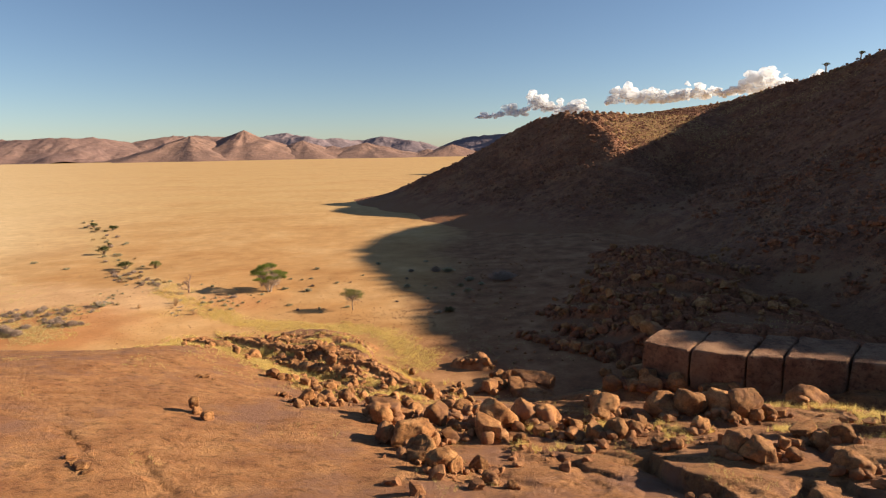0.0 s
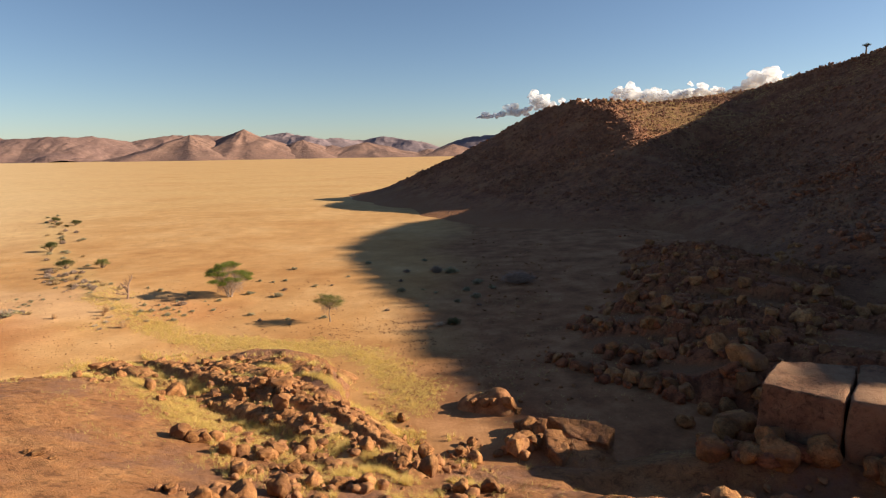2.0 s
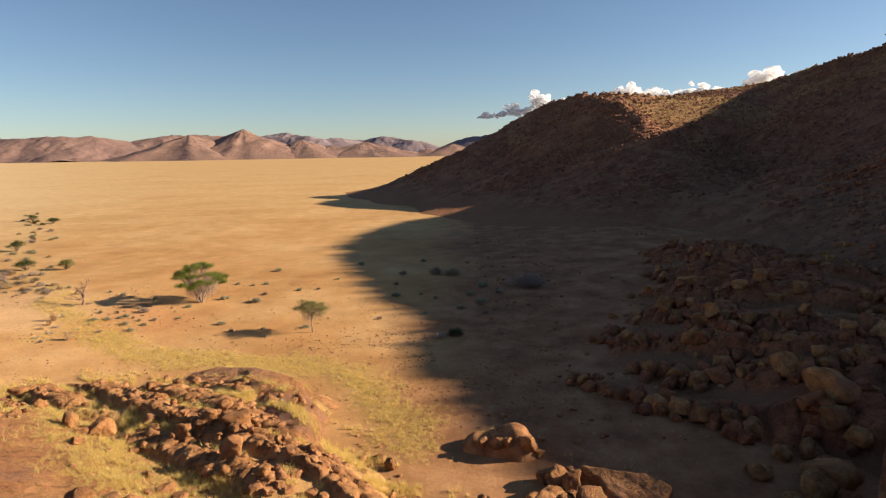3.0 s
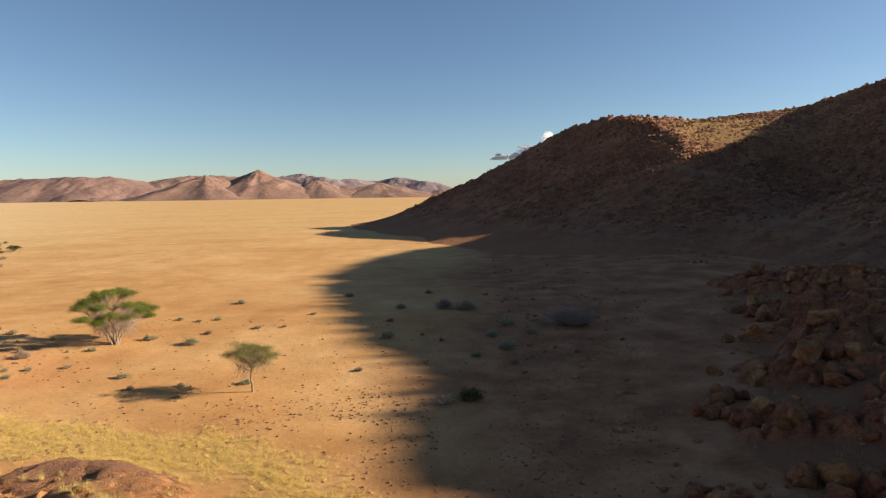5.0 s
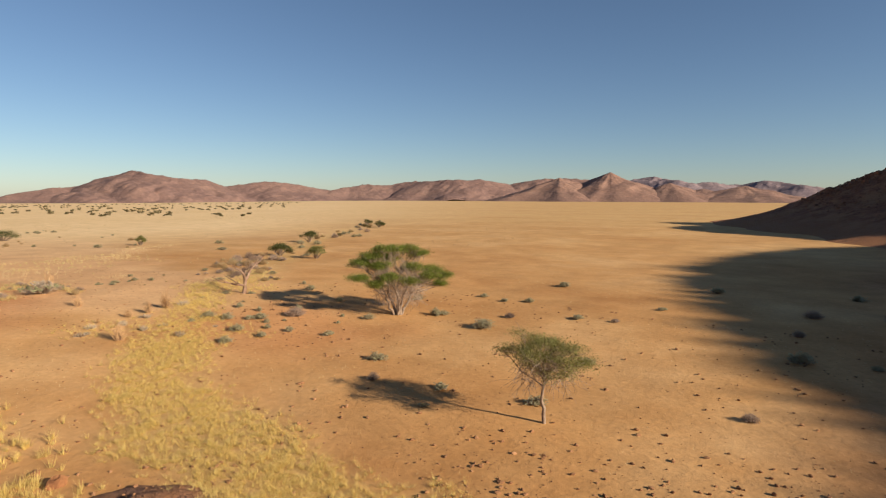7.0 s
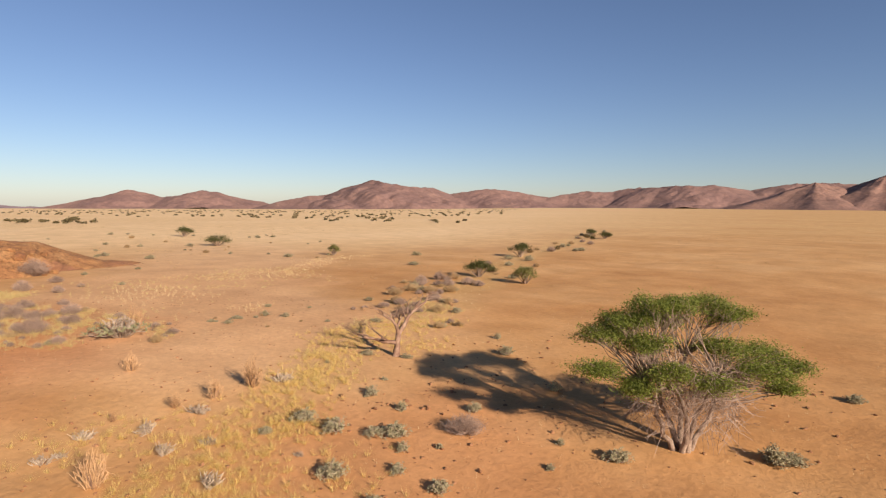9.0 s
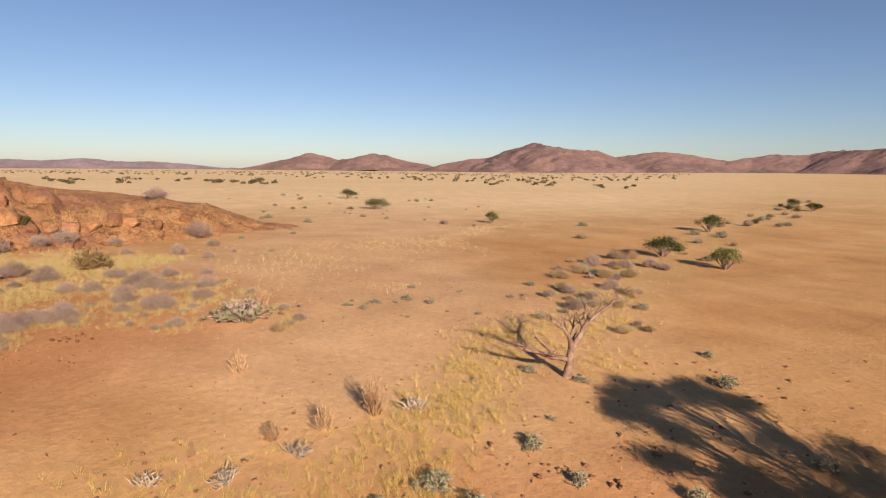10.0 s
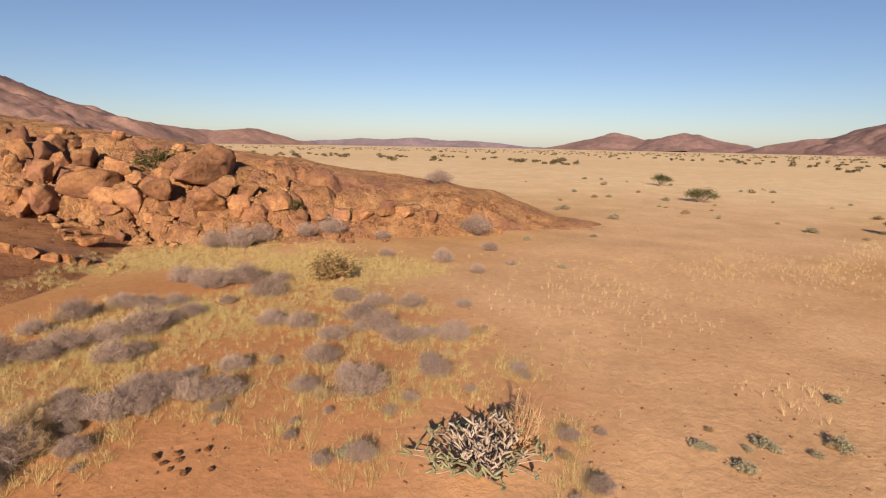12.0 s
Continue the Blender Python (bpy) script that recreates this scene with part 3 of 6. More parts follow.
def density(x, y):
    """How thick the yellow grass stands."""
    line = [(-54, 113.5), (-51.5, 110), (-46, 105.5), (-40.5, 101.5), (-34, 95.5), (-22, 93), (-14, 92), (-9, 87.5), (-5, 82), (-3, 76)]
    wide = 1 - 0.25 * sstep(-36, -44, x)
    band = sstep(3.6, 0.6, along(x, y, line)[0] / wide + 2.4 * fbm(x, y, 4.0, 4, 81)) * (1 - 0.25 * sstep(-40, -46, x)) * (1 - 0.5 * sstep(-36, -44, x) * sstep(-0.1, 0.25, fbm(x, y, 2.2, 3, 80)))
    crook = 0.2 * sstep(3.0, 0.5, along(x, y, [(-46, 99), (-45, 101), (-41, 102.5), (-39, 105)])[0] + fbm(x, y, 3, 3, 82))
    trail = (0.4 + 0.35 * sstep(122, 135, y)) * sstep(4.5, 0.5, along(x, y, [(-54, 114), (-59, 121), (-67, 130), (-76, 140), (-94, 162), (-130, 220)])[0] + 3.0 * fbm(x, y, 5, 3, 84))
    meadow = sstep(0.0, 0.35, fbm(x, y, 6.5, 3, 83) + 0.12) * sstep(13, 6, np.hypot((x + 73) * 0.75, (y - 84.5) * 1.2))
    slope = 0.8 * sstep(4.5, 1.0, along(x, y, [(-58, 84), (-62, 87), (-68, 89), (-74, 92), (-80, 94)])[0] + 2.2 * fbm(x, y, 4, 3, 86))
    strip = 0.07 * sstep(0.05, 0.4, fbm(x * 1.0, y * 0.6, 6, 3, 87)) * sstep(14, 5, along(x, y, [(-74, 104), (-84, 112), (-95, 122)])[0])
    gap = 0.75 * sstep(3.4, 1.0, along(x, y, [(-29, 78), (-25, 73), (-21, 69), (-17, 66), (-12, 64)])[0] + 1.4 * fbm(x, y, 3, 3, 88))
    return np.maximum.reduce([band, crook, trail, 0.9 * meadow, slope, strip, gap])


def shaded_gravel(x, y):
    """Gravel below the hill, also darkened to paint in the hill's shade."""
    return 0.92 * sstep(-12, 6, x + 7 * fbm(x, y, 16, 4, 85) - 0.06 * np.maximum(y - 110, 0)) * sstep(330, 230, y) * sstep(50, 62, y)


def rusty(x, y):
    """Redder sand below the dome and round the big tree."""
    a = sstep(14, 6, np.hypot((x + 62) * 0.8, (y - 90) * 0.9) + 5 * fbm(x, y, 7, 4, 72))
    b = sstep(11, 3, np.hypot(x + 38, y - 108) + 4 * fbm(x, y, 6, 4, 74))
    return np.maximum(0.75 * a, 0.55 * b)


def bleached(x, y):
    """Paler sand where the wash has spread."""
    return 0.6 * sstep(13, 5, along(x, y, [(-62, 107), (-74, 108), (-96, 116), (-140, 130)])[0] * 0.8 + 5 * fbm(x, y, 11, 4, 76))


def dry_cover(x, y):
    """The thin straw cover of the western flats."""
    return (0.75 + 0.2 * fbm(x, y, 60, 3, 92)) * sstep(-75, -170, x + 14 * fbm(x, y, 25, 3, 94)) * sstep(0.35, 1.1, -(x + 20) / np.maximum(np.abs(y - 60), 1))


def mound_soil(x, y):
    return sstep(0.42, 0.12, ribs(x, y, 3.1, 33)[0] + 0.22 * fbm(x, y, 1.5, 3, 38))


def shelf_soil(x, y):
    return sstep(0.22, 0.03, ribs(x, y, 5.2, 43, 0.12)[0] + 0.16 * fbm(x, y, 2.0, 3, 48))


# ---- the ground and the rock masses ----
tagged(sheet("ground", steps(-110, 30, 0.6, -4950, 4950), steps(60, 150, 0.6, -4950, 4950), plain_height, SAND, None, litter=density, gravel_shade=shaded_gravel, rust=rusty, bleach=bleached, dry=dry_cover), "flat orange sand plain with thin dry grass", "ground", kind="structure")
tagged(sheet("rock_dome", np.concatenate([np.arange(-125, -45, 0.5), np.arange(-45, -30, 0.3), np.arange(-30, 32, 0.2), np.arange(32, 46, 0.3), np.arange(46, 70, 0.6)]), np.concatenate([np.arange(-45, 15, 0.6), np.arange(15, 60, 0.2), np.arange(60, 90, 0.3)]), dome_height, DOME), "smooth red granite dome with flaking sheets", "rock dome", kind="structure")
tagged(sheet("rubble_mound", np.arange(-42, 4, 0.16), np.arange(54, 93, 0.16), mound_height, MOUND_ROCK, litter=mound_soil), "low broken red rock mound on the sand", "rock mound", kind="structure")
tagged(sheet("rock_slab_low", np.arange(-28, -6, 0.2), np.arange(70, 95, 0.2), LAYERS[2][1], DOME), "smooth rounded granite back beside yellow grass", "rock slab", kind="structure")
tagged(sheet("rock_pavement", np.arange(0, 18, 0.2), np.arange(60, 76, 0.2), LAYERS[3][1], DOME), "flat tilted granite sheets on the sand", "rock slab", kind="structure")
tagged(sheet("rock_hump", np.arange(-4, 9, 0.2), np.arange(71, 80, 0.2), LAYERS[4][1], RUBBLE), "small flaking rock hump on the sand", "rock hump", kind="structure")
tagged(sheet("rock_shelf", np.arange(12, 66, 0.25), np.arange(44, 146, 0.25), shelf_height, SHADED_SHELF_ROCK, litter=shelf_soil), "stepped dark red rock shelves in shade", "rock shelf", kind="structure")
tagged(sheet("hill", np.concatenate([np.arange(-60, 0, 1.3), np.arange(0, 130, 0.9), np.arange(130, 200, 1.3), np.arange(200, 340, 5)]), np.concatenate([np.arange(-150, 40, 5), np.arange(40, 200, 1.3), np.arange(200, 320, 0.9), np.arange(320, 345, 1.3), np.arange(345, 460, 4)]), hill_height, HILL, 0.6), "rubble-covered brown hill with dry grass on its crest", "hill", kind="structure")
tagged(sheet("hill_spur", np.arange(-60, 420, 5), np.arange(560, 920, 5), spur_height, HILL, 1.0), "low dark rocky spur beyond the hill", "hill", kind="structure")
tagged(sheet("rock_whaleback", np.concatenate([np.arange(-135, -108, 0.6), np.arange(-108, -76, 0.22), np.arange(-76, -50, 0.6)]), np.concatenate([np.arange(-25, 50, 0.6), np.arange(50, 122, 0.22)]), whale_height, WHALEBACK), "long ochre granite whaleback ridge", "rock ridge", kind="structure")

# ---- distant mountains: bearing to the left of north, distance, rise of the top, half width ----


def mountain(name, crest, material, label, seed, steep=0.4):
    """A range: flanks of even steepness fall from a crest that rises and dips along its points."""
    cb, cr, ce = (np.array(q) for q in zip(*crest))
    fine = np.arange(cb[0], cb[-1], 0.22)
    rise = np.interp(fine, cb, ce) + 0.03 * vnoise(fine * 1.7, fine * 0, seed)
    out = np.interp(fine, cb, cr) * (1 + 0.035 * vnoise(fine * 0.4, fine * 0, seed + 5))
    px, py = -20 - out * np.sin(np.radians(fine)), 60 + out * np.cos(np.radians(fine))
    top = np.maximum(out * np.tan(np.radians(rise)) + 9 - plain_height(px, py), 0.5)
    span = top.max() / steep
    bs = np.linspace(cb[0] - 3, cb[-1] + 3, int((cb[-1] - cb[0] + 6) * 9) + 8)
    rs = np.linspace(out.min() - span * 1.1, min(out.max() + span * 0.6, 4940), 110)
    gb, gr = np.meshgrid(bs, rs)
    x, y = -20 - gr * np.sin(np.radians(gb)), 60 + gr * np.cos(np.radians(gb))
    gully = 1 + 0.16 * fbm(x, y, 260, 3, seed + 2) + 0.24 * ridged(x, y, 190, 3, seed + 3, 0.5)
    z = np.zeros(x.shape)
    for k in range(len(fine)):
        d = np.hypot(x - px[k], y - py[k]) * gully * steep
        t = np.maximum(1 - d / (top[k] * 1.25), 0)
        z = np.maximum(z, top[k] * t ** 1.18)
    z = z * (1 + 0.05 * ridged(x, y, 70, 2, seed + 4))
    floor_z = plain_height(x, y)
    nx, ny = len(bs), len(rs)
    idx = np.arange(nx * ny).reshape(ny, nx)
    quads = np.stack([idx[:-1, :-1], idx[1:, :-1], idx[1:, 1:], idx[:-1, 1:]], -1).reshape(-1, 4)
    over = (z > 0.05).reshape(-1)
    quads = quads[over[quads].any(1)]
    ob = link_mesh(name, np.stack([x, y, z + floor_z - 1.0], -1).reshape(-1, 3), quads.tolist(), material)
    return tagged(ob, label, "mountain", "distant mountains", "structure")


def cone_hill(bearing, distance, rise, radius, label, seed, material):
    """A rounded desert hill with faint gullies, standing alone on the plain."""
    b = radians(bearing)
    cx, cy = -0.3 - distance * math.sin(b), 4 + distance * math.cos(b)
    floor_z = float(plain_height(cx, cy))
    top = 26.8 + distance * math.tan(radians(rise)) - floor_z
    ring, turn = np.linspace(0, 1, 60) ** 0.9, np.linspace(0, 2 * math.pi, 181)[:-1]
    gt, ga = np.meshgrid(ring, turn, indexing="ij")
    wide = radius * (1 + 0.16 * vnoise(np.cos(ga) * 2.1, np.sin(ga) * 2.1, seed) + 0.07 * vnoise(np.cos(ga) * 5, np.sin(ga) * 5, seed + 1))
    x, y = cx + gt * wide * np.cos(ga) * 1.15, cy + gt * wide * np.sin(ga)
    swell = 0.07 * vnoise(x / 70, y / 70, seed + 2) + 0.08 * ridged(x, y, 110, 3, seed + 3, 0.5) - 0.03
    z = top * ((1 - gt) ** 1.22 + swell * np.minimum(gt * 4, 1) * (1 - gt)) + plain_height(x, y) - 3 * gt
    n = len(turn)
    quads = [(i * n + k, (i + 1) * n + k, (i + 1) * n + (k + 1) % n, i * n + (k + 1) % n) for i in range(len(ring) - 1) for k in range(n)]
    ob = link_mesh("mountain", np.stack([x, y, z], -1).reshape(-1, 3), quads, material)
    return tagged(ob, label, "mountain", "distant mountains", "structure")


cone_hill(22.86, 3000, 1.46, 350, "smooth brown cone hill on the plain", 101, MOUNTAIN)
cone_hill(18.35, 3000, 1.95, 330, "tall smooth brown cone hill on the plain", 103, MOUNTAIN)
cone_hill(13.27, 2960, 0.98, 260, "low brown hill with a rocky top", 105, MOUNTAIN)
cone_hill(10.6, 3000, 0.45, 260, "low brown hill with a long flank", 106, MOUNTAIN)
cone_hill(7.39, 3000, 0.70, 330, "low brown hill on the plain", 107, MOUNTAIN)
cone_hill(-0.75, 3000, 0.43, 200, "small brown hill beside the slope", 109, MOUNTAIN)
cone_hill(1.6, 3000, 0.0, 150, "small low brown hill on the plain", 110, MOUNTAIN)
mountain("mountain", [(19.0, 3600, 1.6), (20.8, 3600, 1.76), (24.9, 3580, 1.73), (27.6, 3560, 1.2), (30.4, 3500, 1.66), (32.6, 3500, 1.66), (35.0, 3500, 1.55), (37.3, 3500, 1.5), (38.9, 3500, 1.08), (41.1, 3480, 1.2), (43.2, 3460, 0.9), (45.0, 3450, 0.5), (46.5, 3450, -0.4)], MOUNTAIN_HAZE, "long brown mountain range with shaded gullies", 121)
mountain("mountain", [(42.5, 3400, -0.5), (44.8, 3400, 0.65), (47.0, 3400, 0.98), (49.9, 3400, 1.44), (52.0, 3400, 1.2), (54.4, 3400, 0.85), (56.5, 3400, 0.3), (58.5, 3400, -0.6)], MOUNTAIN_HAZE, "rounded reddish mountain on the plain", 131)
mountain("mountain", [(52.0, 3300, -0.4), (54.2, 3300, 0.85), (55.8, 3300, 1.48), (57.6, 3300, 1.6), (59.2, 3300, 1.75), (61.4, 3300, 2.14), (62.6, 3300, 1.8), (63.6, 3300, 1.35), (65.4, 3300, 0.8), (67.4, 3300, 0.6), (70.0, 3300, 0.1), (72.6, 3300, -0.6)], MOUNTAIN_HAZE, "broad reddish mountain with a pointed top", 141)
mountain("mountain", [(70.0, 3700, -0.5), (71.4, 3700, 0.05), (73.6, 3700, 0.4), (75.4, 3700, 0.9), (76.7, 3700, 1.1), (78.2, 3700, 0.65), (79.8, 3700, 0.42), (81.2, 3700, 0.8), (82.5, 3700, 1.0), (84.4, 3700, 0.5), (87.0, 3700, -0.1), (90.0, 3700, -0.7)], MOUNTAIN_HAZE, "low pair of reddish hills on the plain", 151)
mountain("mountain", [(-0.8, 4500, -0.2), (0.6, 4500, 0.5), (1.6, 4500, 0.9), (3.6, 4500, 1.2), (5.7, 4500, 1.48), (7.4, 4500, 1.2), (8.4, 4500, 1.15), (9.9, 4500, 1.42), (11.2, 4500, 1.25), (12.6, 4500, 1.6), (13.6, 4500, 1.65), (14.5, 4500, 1.84), (16.5, 4500, 1.7), (19.0, 4500, 1.2), (22.0, 4500, 0.4)], MOUNTAIN_HAZE_FAR, "far mountain chain with jagged tops, tinted haze-blue", 161)
mountain("mountain", [(-12.0, 4600, 1.4), (-8.5, 4600, 1.7), (-4.6, 4600, 1.52), (-3.0, 4600, 1.35), (-1.5, 4600, 1.05), (-0.3, 4600, 0.6), (0.8, 4600, 0.1), (1.6, 4600, -0.5)], MOUNTAIN_HAZE_FAR, "far mountain with a long slope, tinted haze-blue", 171)
mountain("mountain", [(86.0, 4600, -0.5), (90.6, 4600, -0.35), (93.5, 4600, -0.05), (95.9, 4600, 0.08), (98.0, 4600, 0.05), (101.0, 4600, 0.28), (104.0, 4600, 0.1), (106.3, 4600, 0.15), (108.5, 4600, -0.05), (112.0, 4600, -0.2), (116.0, 4600, -0.3)], MOUNTAIN_HAZE_FAR, "hills low on the horizon, tinted pale haze-blue", 181)
mountain("mountain", [(109.5, 3900, -0.6), (112.0, 3900, -0.1), (114.0, 3900, 0.5), (115.8, 3900, 0.88), (118.7, 3900, 0.6), (121.0, 3850, 0.7), (123.3, 3800, 0.98), (126.3, 3700, 1.58), (128.7, 3600, 1.9), (132.0, 3500, 2.1), (136.0, 3500, 2.2)], MOUNTAIN, "reddish mountain ridge falling to the plain", 191)
mountain("mountain", [(119.0, 2500, -0.6), (123.5, 2500, 0.2), (127.0, 2500, 1.0), (130.4, 2500, 2.7), (132.8, 2500, 3.9), (135.0, 2500, 4.8), (138.5, 2500, 5.6), (144.0, 2500, 5.8), (152.0, 2500, 4.6), (160.0, 2500, 3.0)], MOUNTAIN, "tall reddish-brown mountain flank", 201)

# ---- clouds ----


def cloud(bearing, rise, width, height, seed, material):
    rng = random.Random(seed)
    bm = bmesh.new()
    towers = [(rng.uniform(-0.75, 0.75), rng.uniform(0.5, 1.0), rng.uniform(0.16, 0.34)) for _ in range(5)]
    for k in range(190 if height > 140 else 70):
        u = rng.uniform(-1, 1)
        crest = max(0.3 * (1 - u * u), max(h * max(0, 1 - ((u - c) / w) ** 2) for c, h, w in towers))
        top = crest * rng.random() ** 0.7
        r = (0.035 + 0.10 * rng.random() ** 1.8) * (1.0 if height > 140 else 1.9) * height * (1.3 - 0.6 * abs(u))
        at = Matrix.Translation((u * width / 2, rng.uniform(-0.4, 0.4) * height, height * top * 0.8))
        bmesh.ops.create_icosphere(bm, subdivisions=3, radius=r, matrix=at @ Matrix.Diagonal((rng.uniform(1.0, 1.7), 1, rng.uniform(0.7, 1), 1)))
    for v in bm.verts:
        p = v.co / (height * 0.16)
        v.co += (v.normal if v.normal.length else Vector((0, 0, 1))) * height * (0.05 * noise.noise(p) + 0.025 * noise.noise(p * 2.3))
    me = bpy.data.meshes.new("cloud")
    bm.to_mesh(me)
    bm.free()
    me.materials.append(material)
    me.polygons.foreach_set("use_smooth", [True] * len(me.polygons))
    ob = new("cloud", me)
    r, b = 4700, radians(bearing)
    ob.matrix_basis = pose(-r * math.sin(b), 60 + r * math.cos(b), r * math.tan(radians(rise - 0.12)), 0, 0, bearing)
    return tagged(ob, "small white sunlit heap cloud above the horizon", "cloud", "clouds over the hill", "structure")


for k, (b, e, w, h) in enumerate([(-9.3, 3.95, 260, 190), (-6.4, 3.5, 240, 100), (-4.0, 3.3, 160, 60), (-12.0, 3.7, 240, 110), (-17.6, 4.3, 420, 215), (-20.6, 4.3, 260, 110), (-23.3, 4.5, 300, 150), (-27.4, 4.7, 420, 215), (-30.6, 4.7, 380, 150), (-34.0, 4.6, 260, 110)]):
    cloud(b, e, w, h, 300 + k, CLOUD)

# ---- rocks ----


def rock_shape(seed, boxy=2.6, rough=0.10, level=4, facets=5):
    """A rounded corestone about one metre across: verts and faces."""
    rng = random.Random(seed)
    bm = bmesh.new()
    bmesh.ops.create_icosphere(bm, subdivisions=level, radius=1.0)
    sx, sy, sz = rng.uniform(0.85, 1.15), rng.uniform(0.8, 1.05), rng.uniform(0.75, 1.0)
    turn = Euler((rng.uniform(-0.4, 0.4), rng.uniform(-0.4, 0.4), rng.uniform(0, 3))).to_matrix()
    off = Vector((rng.uniform(0, 50), rng.uniform(0, 50), rng.uniform(0, 50)))
    cuts = [(Vector((rng.gauss(0, 1), rng.gauss(0, 1), rng.gauss(0, 0.6))).normalized(), rng.uniform(0.55, 0.85)) for _ in range(facets)]
    for v in bm.verts:
        p = v.co.normalized()
        q = turn @ p
        norm = (abs(q.x) ** boxy + abs(q.y) ** boxy + abs(q.z) ** boxy) ** (1 / boxy)
        p = p / norm
        for n, d in cuts:
            over = p.dot(n) - d
            if over > 0:
                p = p - n * over * 0.92
        groove = max(0.0, 1 - abs(noise.noise(p * 1.6 + off * 1.7)) * 7) * max(0.0, noise.noise(p * 0.9 - off) + 0.35)
        p = p * (1 - 0.13 * groove)
        p = p * (1 + rough * noise.noise(p * 1.3 + off) * 1.6 + rough * 0.75 * noise.noise(p * 3.1 + off) + rough * 0.4 * noise.noise(p * 7.5 + off))
        v.co = Vector((p.x * sx, p.y * sy, p.z * sz)) * 0.5
    verts = [v.co.copy() for v in bm.verts]
    faces = [tuple(v.index for v in f.verts) for f in bm.faces]
    bm.free()
    return verts, faces


def rock_mesh(name, seed, material, **more):
    verts, faces = rock_shape(seed, **more)
    me = bpy.data.meshes.new(name)
    me.from_pydata([tuple(v) for v in verts], [], faces)
    me.materials.append(material)
    me.polygons.foreach_set("use_smooth", [True] * len(me.polygons))
    return me


ROUND = [rock_mesh("boulder", s, BOULDER, boxy=2.7, rough=0.13, facets=2) for s in range(201, 209)]
BLOCKY = [rock_mesh("block", s, BOULDER, boxy=5.5, rough=0.10, facets=6) for s in range(221, 229)]
RIDGE = [rock_mesh("ridge_boulder", s, RIDGE_BOULDER, boxy=7.0, rough=0.10, facets=9) for s in range(241, 249)]
ROCKS = random.Random(3)


def boulder(x, y, width, shapes, label, group, tall=1.0, sink=0.16, name="boulder", lift=0.0):
    me = ROCKS.choice(shapes)
    ob = new(name, me)
    sx, sy, sz = width * ROCKS.uniform(0.95, 1.1), width * ROCKS.uniform(0.8, 1.05), width * ROCKS.uniform(0.85, 1.08) * tall
    z = float(surface(x, y)) + sz * (0.44 - sink) + lift
    ob.matrix_basis = pose(x, y, z, ROCKS.uniform(-12, 12), ROCKS.uniform(-12, 12), ROCKS.uniform(0, 360))
    ob.scale = (sx, sy, sz)
    return tagged(ob, label, "boulder", group)


DOME_BOULDERS = [(-6, 45.7, 1.08), (-5.1, 46.2, 2.28), (-5.3, 44.4, 1.67), (-4.4, 39.7, 1.5), (-2.7, 39, 2.25), (-1.9, 36, 1.66), (-1.4, 39.8, 1.19), (-0.1, 41.2, 1.35), (-1, 46, 2.05), (-0.6, 33.8, 1.49), (0.1, 33.8, 0.98), (1.5, 34.9, 0.91), (1.9, 31.7, 0.76), (3, 30.7, 0.52), (3.6, 44.8, 3.29), (2.5, 41.9, 2), (4.7, 40.9, 0.81), (6.1, 46, 2.5), (7.3, 45.8, 2.04), (6.7, 42.9, 1.19), (8.6, 41.7, 1.33), (9.1, 45.9, 0.82), (9.5, 44.6, 0.97), (10.6, 45.5, 0.9), (11.8, 46.5, 1.28), (10, 41.5, 1.4), (12.8, 48.1, 2.27), (11.5, 41.2, 1.71), (12.5, 42.2, 1.42), (12.9, 41.6, 1.23), (13.9, 43.7, 1.2), (-7, 51.5, 1.01), (-3.5, 47, 0.93), (-3, 49.9, 1.09), (0.7, 44.7, 0.8), (1.4, 42.7, 0.68), (3.5, 41.5, 0.54), (3.1, 42, 0.59), (5.2, 48.9, 1.06), (10.5, 40.9, 0.65), (7.4, 42.1, 0.67), (5.5, 67.9, 1.47), (4.6, 66.3, 1.71), (6, 69.7, 1.37)]
RIGHT_BOULDERS = [(17.2, 47.3, 2.32), (18.9, 46.2, 2.71), (21.2, 46.7, 2.09), (25.9, 57.2, 2.12), (26.2, 60.5, 1.89), (29.3, 63.1, 2.83), (27.7, 57.3, 1.78), (24.7, 50.7, 1.18), (22.6, 45.1, 2.82), (17.3, 41.4, 1.38), (17.1, 35.6, 1.68), (17.8, 34.4, 1.55), (20.3, 36.7, 0.79), (21.2, 37.2, 0.73), (21.6, 37.3, 0.54), (23.2, 38.9, 1.44), (23.7, 37.8, 1.47), (24.3, 37.2, 1.23), (31.3, 50.9, 3.66), (32.6, 50.8, 1.77), (36.4, 51.1, 1.19), (13.4, 38.3, 0.98), (14.2, 37.8, 0.97), (28.3, 48.2, 1.03), (24.2, 45.2, 1.06), (25.1, 45.3, 0.88), (12.7, 50.8, 1.4), (21.3, 31.8, 1.49), (19.5, 34.3, 0.87), (23.1, 44.8, 0.96), (20.9, 44.2, 0.86)]
FRONT_BOULDERS = [(2.6, 73.6, 0.8), (4.9, 73.4, 0.7), (4.4, 67.4, 1.3), (6.0, 67.3, 1.45), (6.6, 68.9, 1.47), (-17.8, 41.8, 0.7), (-16.6, 40.6, 1.0), (-12.1, 50.1, 1.28), (-12.2, 47.6, 1.03), (-11.2, 51.0, 1.00), (1.3, 65.4, 1.15)]
